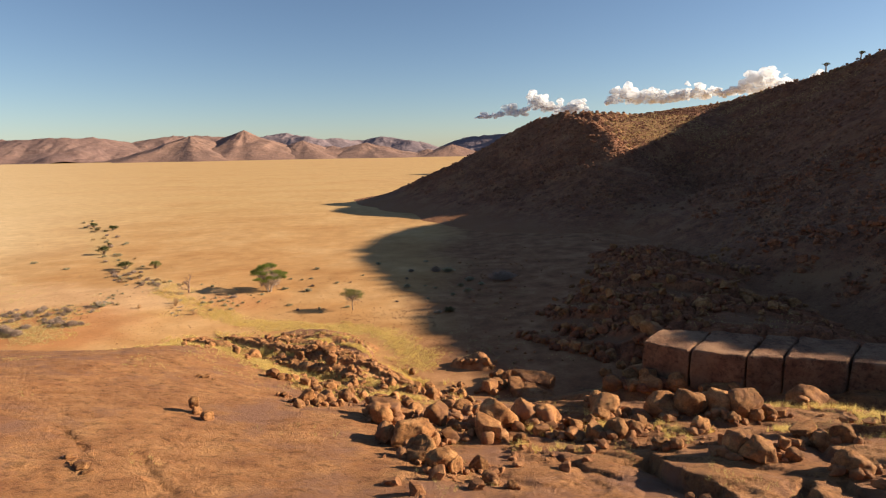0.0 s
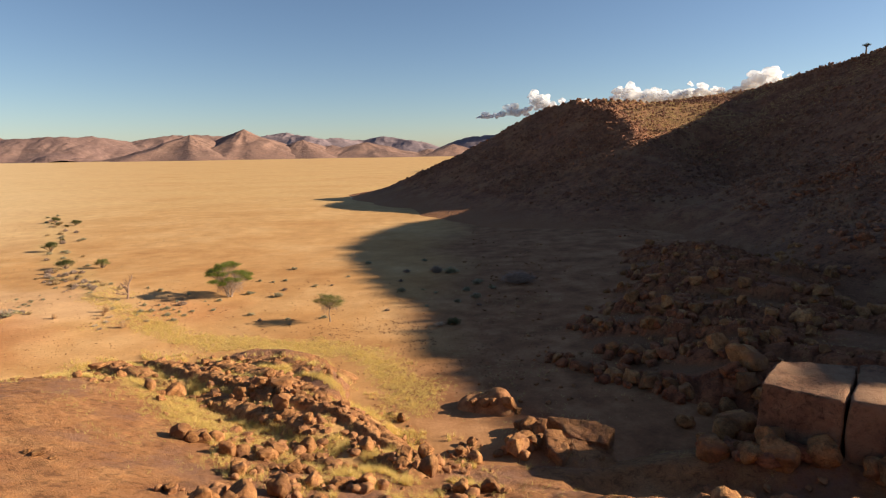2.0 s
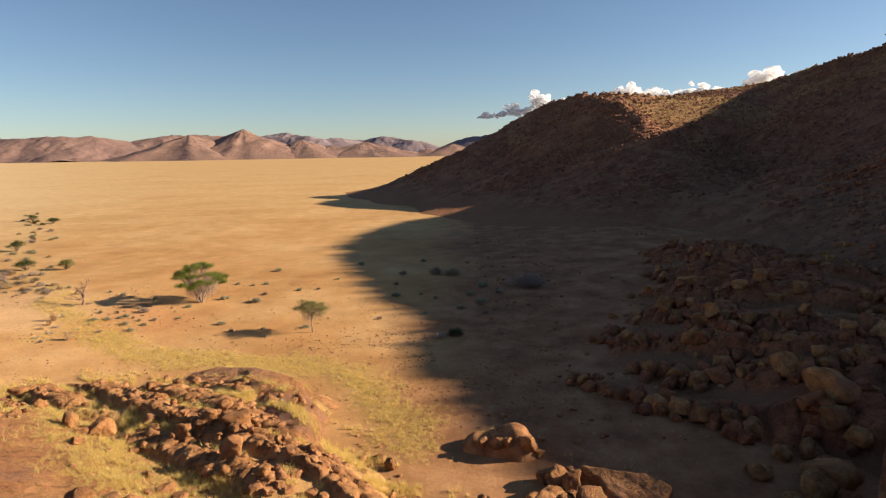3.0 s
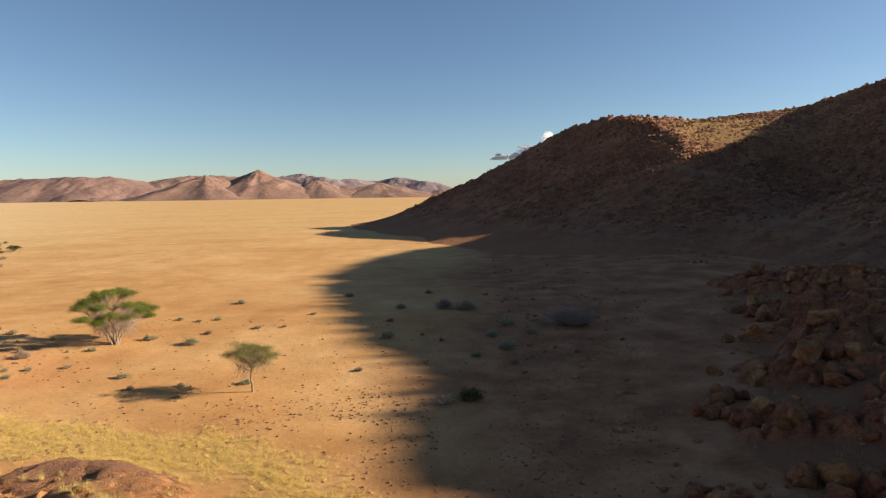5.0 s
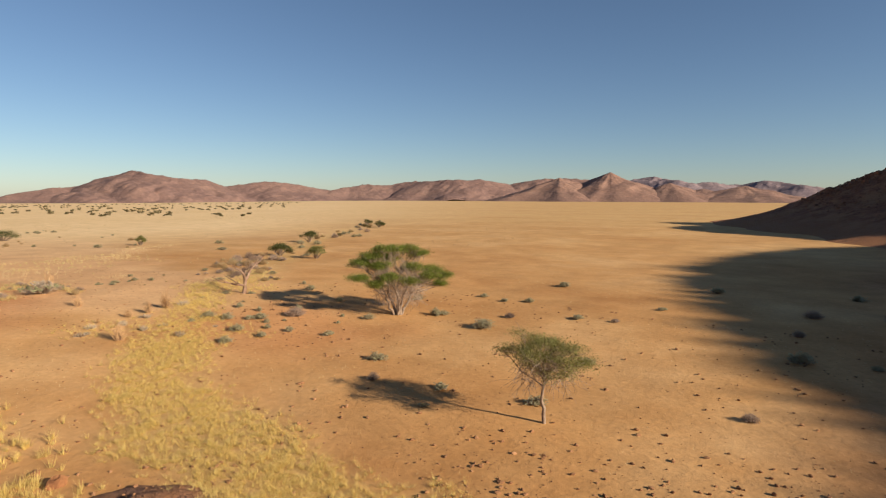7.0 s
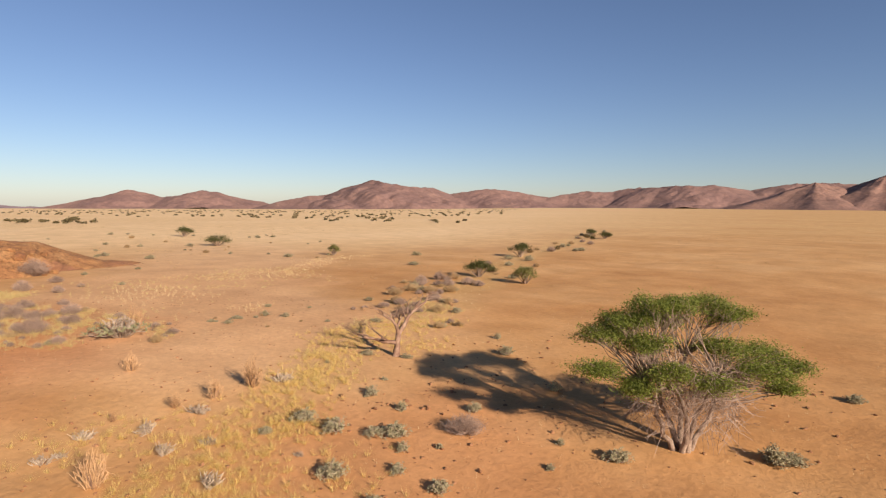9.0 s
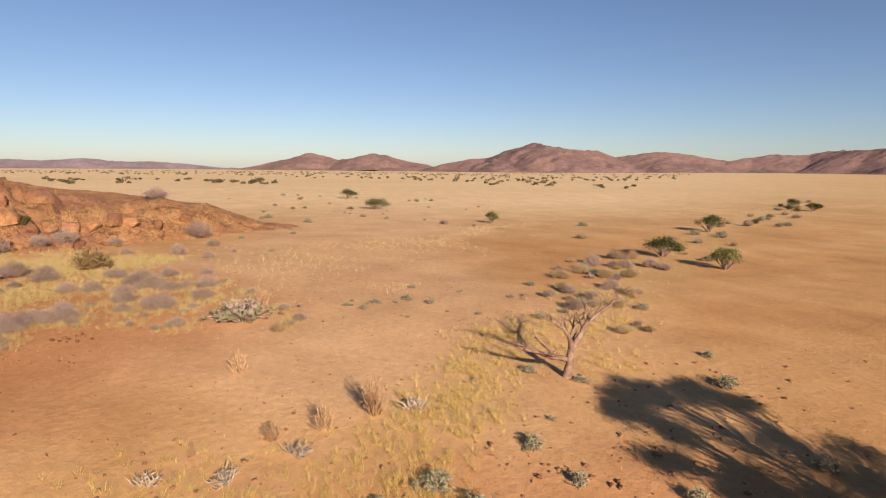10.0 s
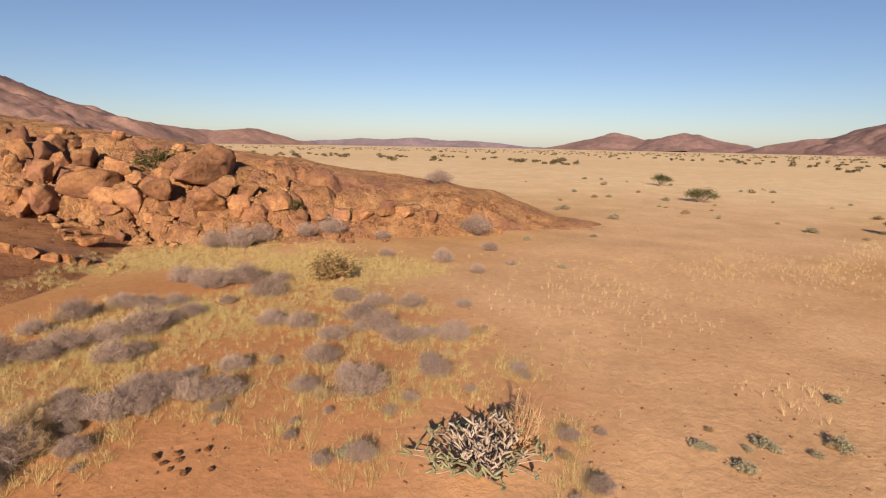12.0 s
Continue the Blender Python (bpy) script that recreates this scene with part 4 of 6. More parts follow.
MOUND_BOULDERS = [(-18.9, 62.2, 1.38), (-17.9, 62.2, 1.05), (-17.2, 62.5, 1.21), (-16.8, 63.5, 1.07), (-14.8, 60.4, 1.21), (-14.1, 60.8, 0.99), (-18.3, 73.0, 1.38), (-14.1, 69.5, 1.44), (-17.3, 74.2, 1.20), (-14.9, 73.8, 1.76), (-12.3, 60.4, 1.11), (-12.6, 62.6, 1.02), (-10.0, 58.1, 1.03), (-12.8, 56.8, 1.15), (-22.0, 75.8, 1.06), (-26.7, 74.0, 1.38), (-36.6, 82.7, 1.30), (-24.7, 74.1, 1.58), (-8.6, 59.9, 0.86), (-4.6, 72.2, 0.84), (-4.0, 63.8, 0.85), (-2.9, 62.8, 0.98), (-2.1, 60.9, 1.81)]
SHADE_BOULDERS = [(25.9, 79.9, 2.23), (27.6, 78.7, 1.35), (29.3, 78.5, 1.05), (30.2, 78.3, 1.43), (32.2, 83.1, 1.66), (35.1, 82.2, 2.15), (35.8, 80.8, 1.39), (37.7, 81.3, 1.2), (23.1, 99, 2.02), (24, 97.4, 1.98), (24.5, 92.5, 1.83), (25.3, 91.7, 1.69), (25.2, 88, 1.47), (27.4, 89.6, 1.46), (17.1, 98, 1.47), (17.4, 94.1, 1.58), (18.1, 91.3, 1.51), (17, 86.2, 1.69), (19.1, 83.6, 2.42), (20, 82.5, 2), (18.3, 85.6, 1.44), (11.2, 85.1, 1.55), (12.5, 84, 1.52), (13.6, 82.1, 1.48), (14.7, 81.5, 1.46), (15.7, 79.7, 1.92), (17, 78.5, 1.88), (18.4, 77.3, 2.03), (19.8, 76.1, 1.8), (20.6, 74.9, 1.57), (26, 74.6, 2.78), (21.8, 68.5, 2.51), (17.7, 63, 1.98), (19.2, 61.2, 1.4), (20.9, 60.9, 2.43), (24.5, 63.3, 2.04), (24.9, 72.7, 1.75), (26.2, 91.7, 1.56), (30.2, 88.1, 1.47), (31.8, 88.3, 1.36), (26.4, 84.7, 1.29), (22.8, 84, 1.83), (22.8, 81.2, 1.33), (31.7, 100.1, 1.76), (33.5, 99.7, 1.61), (30.3, 119.3, 1.73), (28.4, 105.6, 1.61), (38.1, 136.6, 1.63), (37.9, 128.1, 1.5), (41.3, 94, 1.61), (43.3, 92.5, 1.82), (35, 86.8, 1.21), (21.4, 88.3, 1.49), (15.3, 95.7, 1.3)]
LINK_BOULDERS = [(-11, 51.7, 2.03), (-9.6, 53.6, 1.79), (-8.3, 55.5, 1.42), (-12.7, 56.4, 1.33), (-12.1, 61.4, 1.57), (-10.4, 63.3, 1.62), (-8.1, 59.4, 1.4), (-5.2, 55.7, 1.6), (-3.3, 61.2, 1.5), (-6.4, 63.1, 1.61), (-3.8, 51.7, 1.53), (-6.8, 55.6, 1.31), (-2.2, 63.2, 1.4), (0.2, 66.5, 1.1), (1.1, 51.8, 2.05), (1.8, 56.6, 1.57), (0.1, 56.2, 1.44), (-12.1, 50.6, 1.49), (-14.9, 52.7, 0.83), (-13.2, 50.1, 0.69), (1.8, 47.1, 1.12), (1.2, 67.9, 1.07), (-11.2, 49.7, 1.07), (-9.5, 50.7, 1)]
for x, y, w in LINK_BOULDERS:
    boulder(x, y + 0.3 * w, w * 0.78, ROUND if ROCKS.random() < 0.5 else BLOCKY, "weathered boulder between the mound and the dome", "boulders at the mound")
for x, y, w in DOME_BOULDERS:
    boulder(x, y + 0.35 * w, w * (1.15 if w < 2.6 else 0.98), ROUND if ROCKS.random() < 0.8 else BLOCKY, "rounded red-brown granite boulder on the dome", "boulders on the dome")
for x, y, w in RIGHT_BOULDERS:
    boulder(x, y + 0.35 * w, w * (1.12 if w < 2.6 else 1.0), ROUND if ROCKS.random() < 0.8 else BLOCKY, "rounded red-brown granite boulder below the slab", "boulders below the slab")
for x, y, w in FRONT_BOULDERS + MOUND_BOULDERS:
    boulder(x, y + 0.3 * w, w, ROUND if w < 1.2 else BLOCKY, "weathered red-brown boulder on sand and rock", "boulders at the mound")
for x, y, w in SHADE_BOULDERS:
    boulder(x, y + 0.3 * w, w, BLOCKY, "angular dark red boulder in the shade", "boulders in the shade")
boulder(-17.9, 42.1, 0.75, ROUND, "small boulder perched on a larger one", "boulders on the dome", 1.1, 0.16, "boulder", 0.55)
boulder(-12.1, 50.3, 1.5, BLOCKY, "upright weathered boulder on the dome's edge", "boulders on the dome", 1.35)
for _ in range(50):
    while True:
        x, y = ROCKS.uniform(-36, -3), ROCKS.uniform(58, 84)
        d, h, w = (float(q) for q in along(np.array(x), np.array(y), MOUND))
        if d / w < 0.95 and float(ribs(np.array(x), np.array(y), 3.1, 33)[0]) > 0.2 and float(fbm(np.array(x), np.array(y), 6, 3, 35)) > -0.15:
            break
    boulder(x, y, ROCKS.uniform(0.35, 1.0), ROUND if ROCKS.random() < 0.5 else BLOCKY, "weathered red-brown boulder on the mound", "boulders on the mound", 0.95, 0.24)
for x, y, w, tall in ((1.6, 74.3, 0.9, 0.8), (2.6, 74.0, 1.1, 0.7), (3.4, 73.8, 0.8, 0.9), (4.6, 73.6, 1.2, 0.9), (5.3, 73.6, 0.8, 1.0), (5.2, 70.6, 1.0, 1.2), (5.6, 68.6, 1.1, 1.2), (6.4, 68.4, 0.9, 1.0), (4.4, 68.2, 1.3, 1.1), (3.0, 66.6, 0.8, 1.0)):
    boulder(x, y, w, BLOCKY, "cracked orange rock flaking off the outcrop", "rocks at the outcrop", tall, 0.26, "outcrop_rock")
for x, y, w in [(21.2, 68.4, 2.5), (19.1, 61.0, 1.5), (20.4, 60.4, 2.3), (22.9, 60.0, 2.0), (17.2, 62.5, 2.0), (18.5, 66.8, 1.5), (19.0, 62.4, 1.1), (23.0, 72.6, 1.5), (18.7, 70.7, 1.6), (21.0, 72.4, 1.3), (25.2, 58.6, 1.5), (27.4, 57.6, 1.2)]:
    boulder(x, y, w, ROUND, "rounded red-brown boulder against the split slab", "boulders at the slab")
# the flaked hollow on the dome
for x, y, w in ((-19.4, 31.0, 0.7), (-18.9, 30.4, 0.55), (-18.2, 29.8, 0.8), (-17.6, 29.4, 0.5), (-23.0, 54.5, 0.6), (-22.3, 54.3, 0.8), (-21.5, 54.2, 0.5)):
    boulder(x, y, w, BLOCKY, "low dark flake of granite on the dome", "flakes on the dome", 0.5, 0.2, "rock_flake")
# the blocks of the stepped shelves
for _ in range(150):
    while True:
        x, y = ROCKS.uniform(14, 56), ROCKS.uniform(70, 134)
        d, h, w = (float(q) for q in along(np.array(x), np.array(y), SHELF))
        edge = d / w
        rib = float(ribs(np.array(x), np.array(y), 5.2, 43, 0.12)[0])
        if edge < 1.0 and 0.2 < rib and not (y < 74 and x > 26):
            break
    boulder(x, y, ROCKS.choice((0.6, 0.8, 1.0, 1.3, 1.7)) * ROCKS.uniform(0.8, 1.2), BLOCKY, "angular dark red block on the shaded shelves", "blocks on the shelves", 1.0, 0.3, "rock_block")
# the blocks along the ochre ridge
for _ in range(30):
    while True:
        x, y = ROCKS.uniform(-103, -80), ROCKS.uniform(52, 92)
        d, h, w = (float(q) for q in along(np.array(x), np.array(y), WHALE))
        u = d / w
        if 0.25 < u < 1.0 and x > -104 and ROCKS.random() < (1.0 if y < 80 else 0.35) and float(fbm(np.array(x), np.array(y), 7, 3, 65)) > -0.2:
            break
    boulder(x, y, ROCKS.choice((0.6, 0.8, 1.0, 1.3, 1.7)) * ROCKS.uniform(0.8, 1.2) * (0.6 if y > 82 else 1.0), RIDGE, "ochre granite boulder on the ridge", "boulders on the ridge", 0.95, 0.2, "ridge_boulder")
RIDGE_BLOCKS = [(-89.4, 76.5, 3.71), (-88.4, 78.8, 1.71), (-89.9, 80, 1.5), (-85.8, 72.8, 2.65), (-86.6, 74.3, 1.93), (-85.4, 68.8, 2.92), (-84.2, 67.3, 2.36), (-85.2, 70.8, 1.89), (-83.1, 66.6, 1.83), (-82.7, 65.8, 1.58), (-84.8, 66.4, 1.81), (-86.4, 67, 1.71), (-86.6, 68.8, 1.62), (-88.3, 70, 1.85), (-88.9, 71.3, 1.51), (-88.3, 73.9, 1.39), (-88, 63.7, 2.22), (-90, 63.3, 1.67), (-89.3, 66.4, 1.63), (-87.1, 62.8, 1.92), (-86.3, 76.3, 1.91), (-86.1, 78.8, 2.29), (-86.9, 80.6, 1.9), (-87.2, 82.2, 1.9), (-88.1, 83.5, 1.6), (-85.5, 76, 0.98), (-85.8, 74.7, 0.91), (-86.1, 73.4, 1), (-91.9, 88.9, 1.17), (-91.2, 87.4, 1.16), (-92.4, 90.6, 1.62), (-92.8, 92.1, 1.36), (-89.9, 86.1, 1.13), (-88.5, 85.1, 1.01), (-84.9, 72.1, 1.06), (-88.9, 64.8, 1.35), (-91, 66.5, 1.31), (-89, 70.1, 1.16), (-85.7, 63.3, 1.53), (-86.6, 63.8, 1.21), (-93.7, 94, 1.19), (-95.8, 96.5, 1.14)]
for x, y, w in RIDGE_BLOCKS:
    boulder(x - 0.3 * w, y, w * 1.2, RIDGE, "large split ochre block on the ridge", "boulders on the ridge", 0.85, 0.28, "ridge_boulder")
for x, y, w in [(-74.7, 75.5, 0.86), (-75, 76.3, 0.93), (-75.5, 76.9, 0.75), (-76, 77.5, 0.7), (-74.6, 74.7, 0.8), (-74.4, 74.1, 0.8), (-76.2, 78.6, 0.51), (-75.9, 79.8, 0.44), (-79.9, 74.6, 1.08)]:
    boulder(x, y, w * 1.1, BLOCKY, "dark red block along a joint of the dome", "blocks along the joint", 0.9, 0.2, "rock_block")


def slab_block(root, corners, top, bottom, seed):
    """One block of a split slab: a bevelled prism with a weathered face."""
    bm = bmesh.new()
    low = [bm.verts.new((x, y, bottom)) for x, y in corners]
    high = [bm.verts.new((x, y, top + dz)) for (x, y), dz in zip(corners, (0, 0, 0.1, 0.1))]
    n = len(corners)
    bm.faces.new(high)
    bm.faces.new(low[::-1])
    for k in range(n):
        bm.faces.new((low[k], low[(k + 1) % n], high[(k + 1) % n], high[k]))
    bmesh.ops.bevel(bm, geom=[e for e in bm.edges], offset=0.28, segments=3, affect="EDGES", profile=0.6)
    bmesh.ops.triangulate(bm, faces=bm.faces)
    for _ in range(3):
        bmesh.ops.subdivide_edges(bm, edges=[e for e in bm.edges if e.calc_length() > 0.55], cuts=1)
        bmesh.ops.triangulate(bm, faces=bm.faces)
    bm.normal_update()
    for v in bm.verts:
        p = v.co + Vector((seed * 7, 0, 0))
        v.co += v.normal * (0.2 * noise.noise(p * 0.5) + 0.12 * noise.noise(p * 1.6) + 0.06 * noise.noise(p * 4))
    me = bpy.data.meshes.new("slab_block")
    bm.to_mesh(me)
    bm.free()
    me.materials.append(SHADED_SLAB_ROCK)
    me.polygons.foreach_set("use_smooth", [True] * len(me.polygons))
    ob = new("slab_block", me)
    ob.parent = root
    return ob


slab = tagged(new("cracked_slab"), "thick granite slab split by deep straight cracks", "rock slab")
FRONT = [(20.3, 63.2), (24.0, 59.8), (28.6, 57.8), (31.7, 56.9), (37.2, 55.8), (42.4, 53.4)]
BACK = [(23.9, 67.2), (28.8, 65.6), (33.6, 63.6), (36.6, 62.6), (42.0, 61.0), (47.0, 58.6)]
for k in range(5):
    a, b, c, d = FRONT[k], FRONT[k + 1], BACK[k + 1], BACK[k]
    g = 0.09
    u = Vector((b[0] - a[0], b[1] - a[1])).normalized() * g
    slab_block(slab, [(a[0] + u.x, a[1] + u.y), (b[0] - u.x, b[1] - u.y), (c[0] - u.x, c[1] - u.y), (d[0] + u.x, d[1] + u.y)], (7.0, 7.1, 7.2, 7.3, 7.25)[k], 0.6, k + 1)


def flat_slab(points, deep, seed, label):
    """A tilted flat sheet of rock with a cracked, worn top."""
    bm = bmesh.new()
    high = [bm.verts.new(p) for p in points]
    low = [bm.verts.new((p[0], p[1], p[2] - deep)) for p in points]
    n = len(points)
    bm.faces.new(high[::-1])
    bm.faces.new(low)
    for k in range(n):
        bm.faces.new((low[(k + 1) % n], low[k], high[k], high[(k + 1) % n]))
    bmesh.ops.recalc_face_normals(bm, faces=bm.faces)
    bmesh.ops.bevel(bm, geom=list(bm.edges), offset=0.12, segments=2, affect="EDGES", profile=0.6)
    bmesh.ops.triangulate(bm, faces=bm.faces)
    for _ in range(4):
        bmesh.ops.subdivide_edges(bm, edges=[e for e in bm.edges if e.calc_length() > 0.28], cuts=1)
        bmesh.ops.triangulate(bm, faces=bm.faces)
    bm.normal_update()
    for v in bm.verts:
        p = v.co + Vector((seed * 5, 0, 0))
        v.co += v.normal * (0.12 * noise.noise(p * 0.7) + 0.09 * noise.noise(p * 1.9) + 0.05 * noise.noise(p * 5))
    me = bpy.data.meshes.new("rock_sheet")
    bm.to_mesh(me)
    bm.free()
    me.materials.append(DOME)
    me.polygons.foreach_set("use_smooth", [True] * len(me.polygons))
    ob = new("rock_sheet", me)
    return tagged(ob, label, "rock", "flat rocks at the outcrop")


flat_slab([(7.35, 70.3, 1.35), (10.95, 68.9, 1.55), (12.1, 67.8, 1.45), (11.1, 66.2, 1.0), (8.65, 67.4, 1.05), (8.3, 68.9, 1.2)], 1.5, 1, "broad flat sheet of orange granite on the sand")
flat_slab([(6.8, 68.1, 1.25), (8.1, 68.0, 1.3), (8.35, 65.4, 0.95), (7.5, 64.5, 0.8), (6.75, 66.1, 0.95)], 1.5, 2, "narrow tilted sheet of orange granite beside a broad one")
flat_slab([(8.65, 67.2, 0.98), (9.65, 66.8, 1.0), (10.7, 65.0, 0.7), (8.75, 64.1, 0.65), (8.4, 65.5, 0.85)], 1.4, 3, "low tilted sheet of orange granite with a ragged edge")


def strew(name, tries, box, weight, small, large, material, label, seed, level=1, flat=0.75, sink=0.25, skew=2.2):
    """Loose stones by the thousand, in one mesh."""
    rng = np.random.RandomState(seed)
    x, y = rng.uniform(box[0], box[1], tries), rng.uniform(box[2], box[3], tries)
    keep = rng.random_sample(tries) < weight(x, y)
    x, y = x[keep], y[keep]
    z = surface(x, y)
    n = len(x)
    size = small + (large - small) * rng.random_sample(n) ** skew
    kinds = []
    for s in range(6):
        v, f = rock_shape(seed * 10 + s, boxy=5.0, rough=0.22, level=level)
        kinds.append((np.array([tuple(p) for p in v]), np.array(f)))
    kind = rng.randint(0, 6, n)
    all_v, all_f, at = [], [], 0
    for i in range(n):
        v, f = kinds[kind[i]]
        a = rng.uniform(0, 6.283)
        c, s = math.cos(a), math.sin(a)
        w = v * size[i] * np.array([1.0, rng.uniform(0.7, 1.0), flat * rng.uniform(0.7, 1.2)])
        q = np.stack([w[:, 0] * c - w[:, 1] * s + x[i], w[:, 0] * s + w[:, 1] * c + y[i], w[:, 2] + z[i] + size[i] * (0.42 * flat - sink * 0.6)], -1)
        all_v.append(q)
        all_f.append(f + at)
        at += len(v)
    verts, tris = np.concatenate(all_v), np.concatenate(all_f)
    me = bpy.data.meshes.new(name)
    me.vertices.add(len(verts))
    me.vertices.foreach_set("co", verts.ravel())
    me.loops.add(tris.size)
    me.loops.foreach_set("vertex_index", tris.ravel())
    me.polygons.add(len(tris))
    me.polygons.foreach_set("loop_start", np.arange(0, tris.size, 3))
    me.polygons.foreach_set("loop_total", np.full(len(tris), 3))
    me.polygons.foreach_set("use_smooth", np.zeros(len(tris), bool))
    me.materials.append(material)
    me.update(calc_edges=True)
    return tagged(new(name, me), label, "stones", kind="stuff")


def heap(name, spots, material, label, seed, boxy=3.2):
    """Smaller boulders piled round larger ones, joined in one mesh."""
    rng = random.Random(seed)
    kinds = [rock_shape(seed * 10 + k, boxy=boxy, rough=0.13, level=3, facets=4) for k in range(6)]
    verts, faces = [], []
    for x, y, w in spots:
        v, f = rng.choice(kinds)
        turn = Euler((rng.uniform(-0.4, 0.4), rng.uniform(-0.4, 0.4), rng.uniform(0, 6.283))).to_matrix()
        z = float(surface(x, y)) + w * 0.26
        at, grow = len(verts), Vector((w, w * rng.uniform(0.75, 1.0), w * rng.uniform(0.7, 1.0)))
        verts += [turn @ Vector((p.x * grow.x, p.y * grow.y, p.z * grow.z)) + Vector((x, y, z)) for p in v]
        faces += [tuple(i + at for i in q) for q in f]
    return tagged(link_mesh(name, verts, faces, material), label, "stones", kind="stuff")


def piled(lines, count, near, low, high, seed):
    rng = random.Random(seed)
    out = []
    for x, y, w in lines:
        for _ in range(count):
            a = rng.uniform(0, 6.283)
            out.append((x + math.cos(a) * w * near * rng.uniform(0.7, 1.2), y + 0.35 * w + math.sin(a) * w * near * rng.uniform(0.7, 1.1), min(w, 2.2) * rng.uniform(low, high)))
    return out


def near_line(x, y, line, wide):
    return sstep(wide, wide * 0.35, along(x, y, line)[0])


heap("boulder_heap", piled(DOME_BOULDERS + RIGHT_BOULDERS + LINK_BOULDERS, 6, 0.7, 0.18, 0.6, 411), RUBBLE, "smaller rounded boulders piled round the large ones", 412)
heap("shelf_heap", piled(SHADE_BOULDERS, 5, 0.8, 0.35, 0.85, 413), SHADED_SHELF_ROCK, "dark red blocks piled along the shaded shelves", 414, 5.0)
heap("ridge_heap", piled(RIDGE_BLOCKS, 3, 0.65, 0.15, 0.4, 415), RIDGE_BOULDER, "small ochre boulders wedged between the ridge blocks", 416, 4.0)
strew("mound_rubble", 6500, (-42, 4, 55, 90), lambda x, y: near_line(x, y, MOUND, 10) * sstep(-0.15, 0.3, fbm(x, y, 5, 3, 35)), 0.12, 0.9, RUBBLE, "broken red-brown stones on the mound", 401, 2, 0.75, 0.45, 2.6)
strew("dome_stones", 3000, (-16, 44, 28, 66), lambda x, y: 0.75 * sstep(-0.05, 0.35, fbm(x, y, 6, 3, 37)) * sstep(-10, 0, x) , 0.15, 1.2, RUBBLE, "loose stones among the boulders", 402, 2)
strew("shelf_rubble", 2600, (12, 62, 62, 140), lambda x, y: near_line(x, y, SHELF, 15) * (0.3 + 0.7 * sstep(-0.2, 0.3, fbm(x, y, 7, 3, 47))), 0.12, 0.9, RUBBLE, "broken dark red stones on the shelves", 403, 2, 0.8, 0.35, 3.0)
strew("apron_blocks", 7000, (36, 112, 58, 165), lambda x, y: 0.9 * sstep(0.25, 0.5, ribs(x, y, 8.5, 45, 0.2)[0]) * sstep(-0.2, 0.2, fbm(x, y, 18, 3, 50)), 0.35, 1.9, SHADED_SHELF_ROCK, "dark red blocks in bands on the shaded lower slope", 409, 2, 0.85, 0.3, 2.4)
strew("hill_scree", 120000, (-20, 190, 60, 330), lambda x, y: sstep(4, 14, hill_height(x, y)) * (0.25 + 0.75 * sstep(-0.2, 0.3, fbm(x, y, 22, 3, 56))), 0.3, 1.5, SCREE, "dark broken rubble strewn over the hill", 404, 1, 0.8, 0.3, 3.5)
strew("apron_stones", 9000, (2, 75, 74, 190), lambda x, y: 0.75 * shaded_gravel(x, y) * sstep(-0.2, 0.4, fbm(x, y, 9, 3, 49)), 0.08, 0.75, RUBBLE, "brown stones on the shaded ground below the hill", 407, 1, 0.7, 0.25, 4.0)
strew("ridge_stones", 2600, (-112, -76, 40, 100), lambda x, y: 0.8 * sstep(-0.1, 0.3, fbm(x, y, 6, 3, 67)) * sstep(0.35, 0.7, along(x, y, WHALE)[0] / along(x, y, WHALE)[2]) * sstep(1.25, 1.0, along(x, y, WHALE)[0] / along(x, y, WHALE)[2]), 0.12, 0.9, WHALEBACK, "ochre stones on the ridge's flank", 405, 2)
strew("plain_pebbles", 36000, (-50, 12, 78, 128), lambda x, y: 0.08 + 0.45 * sstep(9, 3, np.hypot(x + 41, y - 106)) * sstep(-0.1, 0.4, fbm(x, y, 4, 3, 70)) + 0.8 * sstep(16, 4, np.hypot((x + 6) * 0.55, y - 92)) * sstep(-0.3, 0.4, fbm(x, y, 5, 3, 68)), 0.04, 0.24, PEBBLE, "small brown pebbles on the sand", 406, 1, 0.7, 0.2, 3.5)
strew("wash_pebbles", 20000, (-76, -36, 84, 116), lambda x, y: 0.10 + 0.6 * rusty(x, y) * sstep(-0.2, 0.4, fbm(x, y, 5, 3, 62)), 0.03, 0.14, PEBBLE, "tiny red-brown pebbles on the orange sand", 408, 1, 0.7, 0.2, 3.5)
for x, y, w in ((-58.4, 93.9, 0.3), (-58.2, 94.2, 0.26), (-58.6, 94.3, 0.28), (-58.4, 94.5, 0.24), (-58.8, 94.7, 0.2), (-58.9, 94.9, 0.3), (-58.2, 95.4, 0.26), (-57.9, 94.9, 0.3), (-58.0, 94.5, 0.2)):
    boulder(x, y, w * 0.6, BLOCKY, "small red stone in a cluster on the sand", "stones on the sand", 0.9, 0.2, "stone")

# ---- plants ----


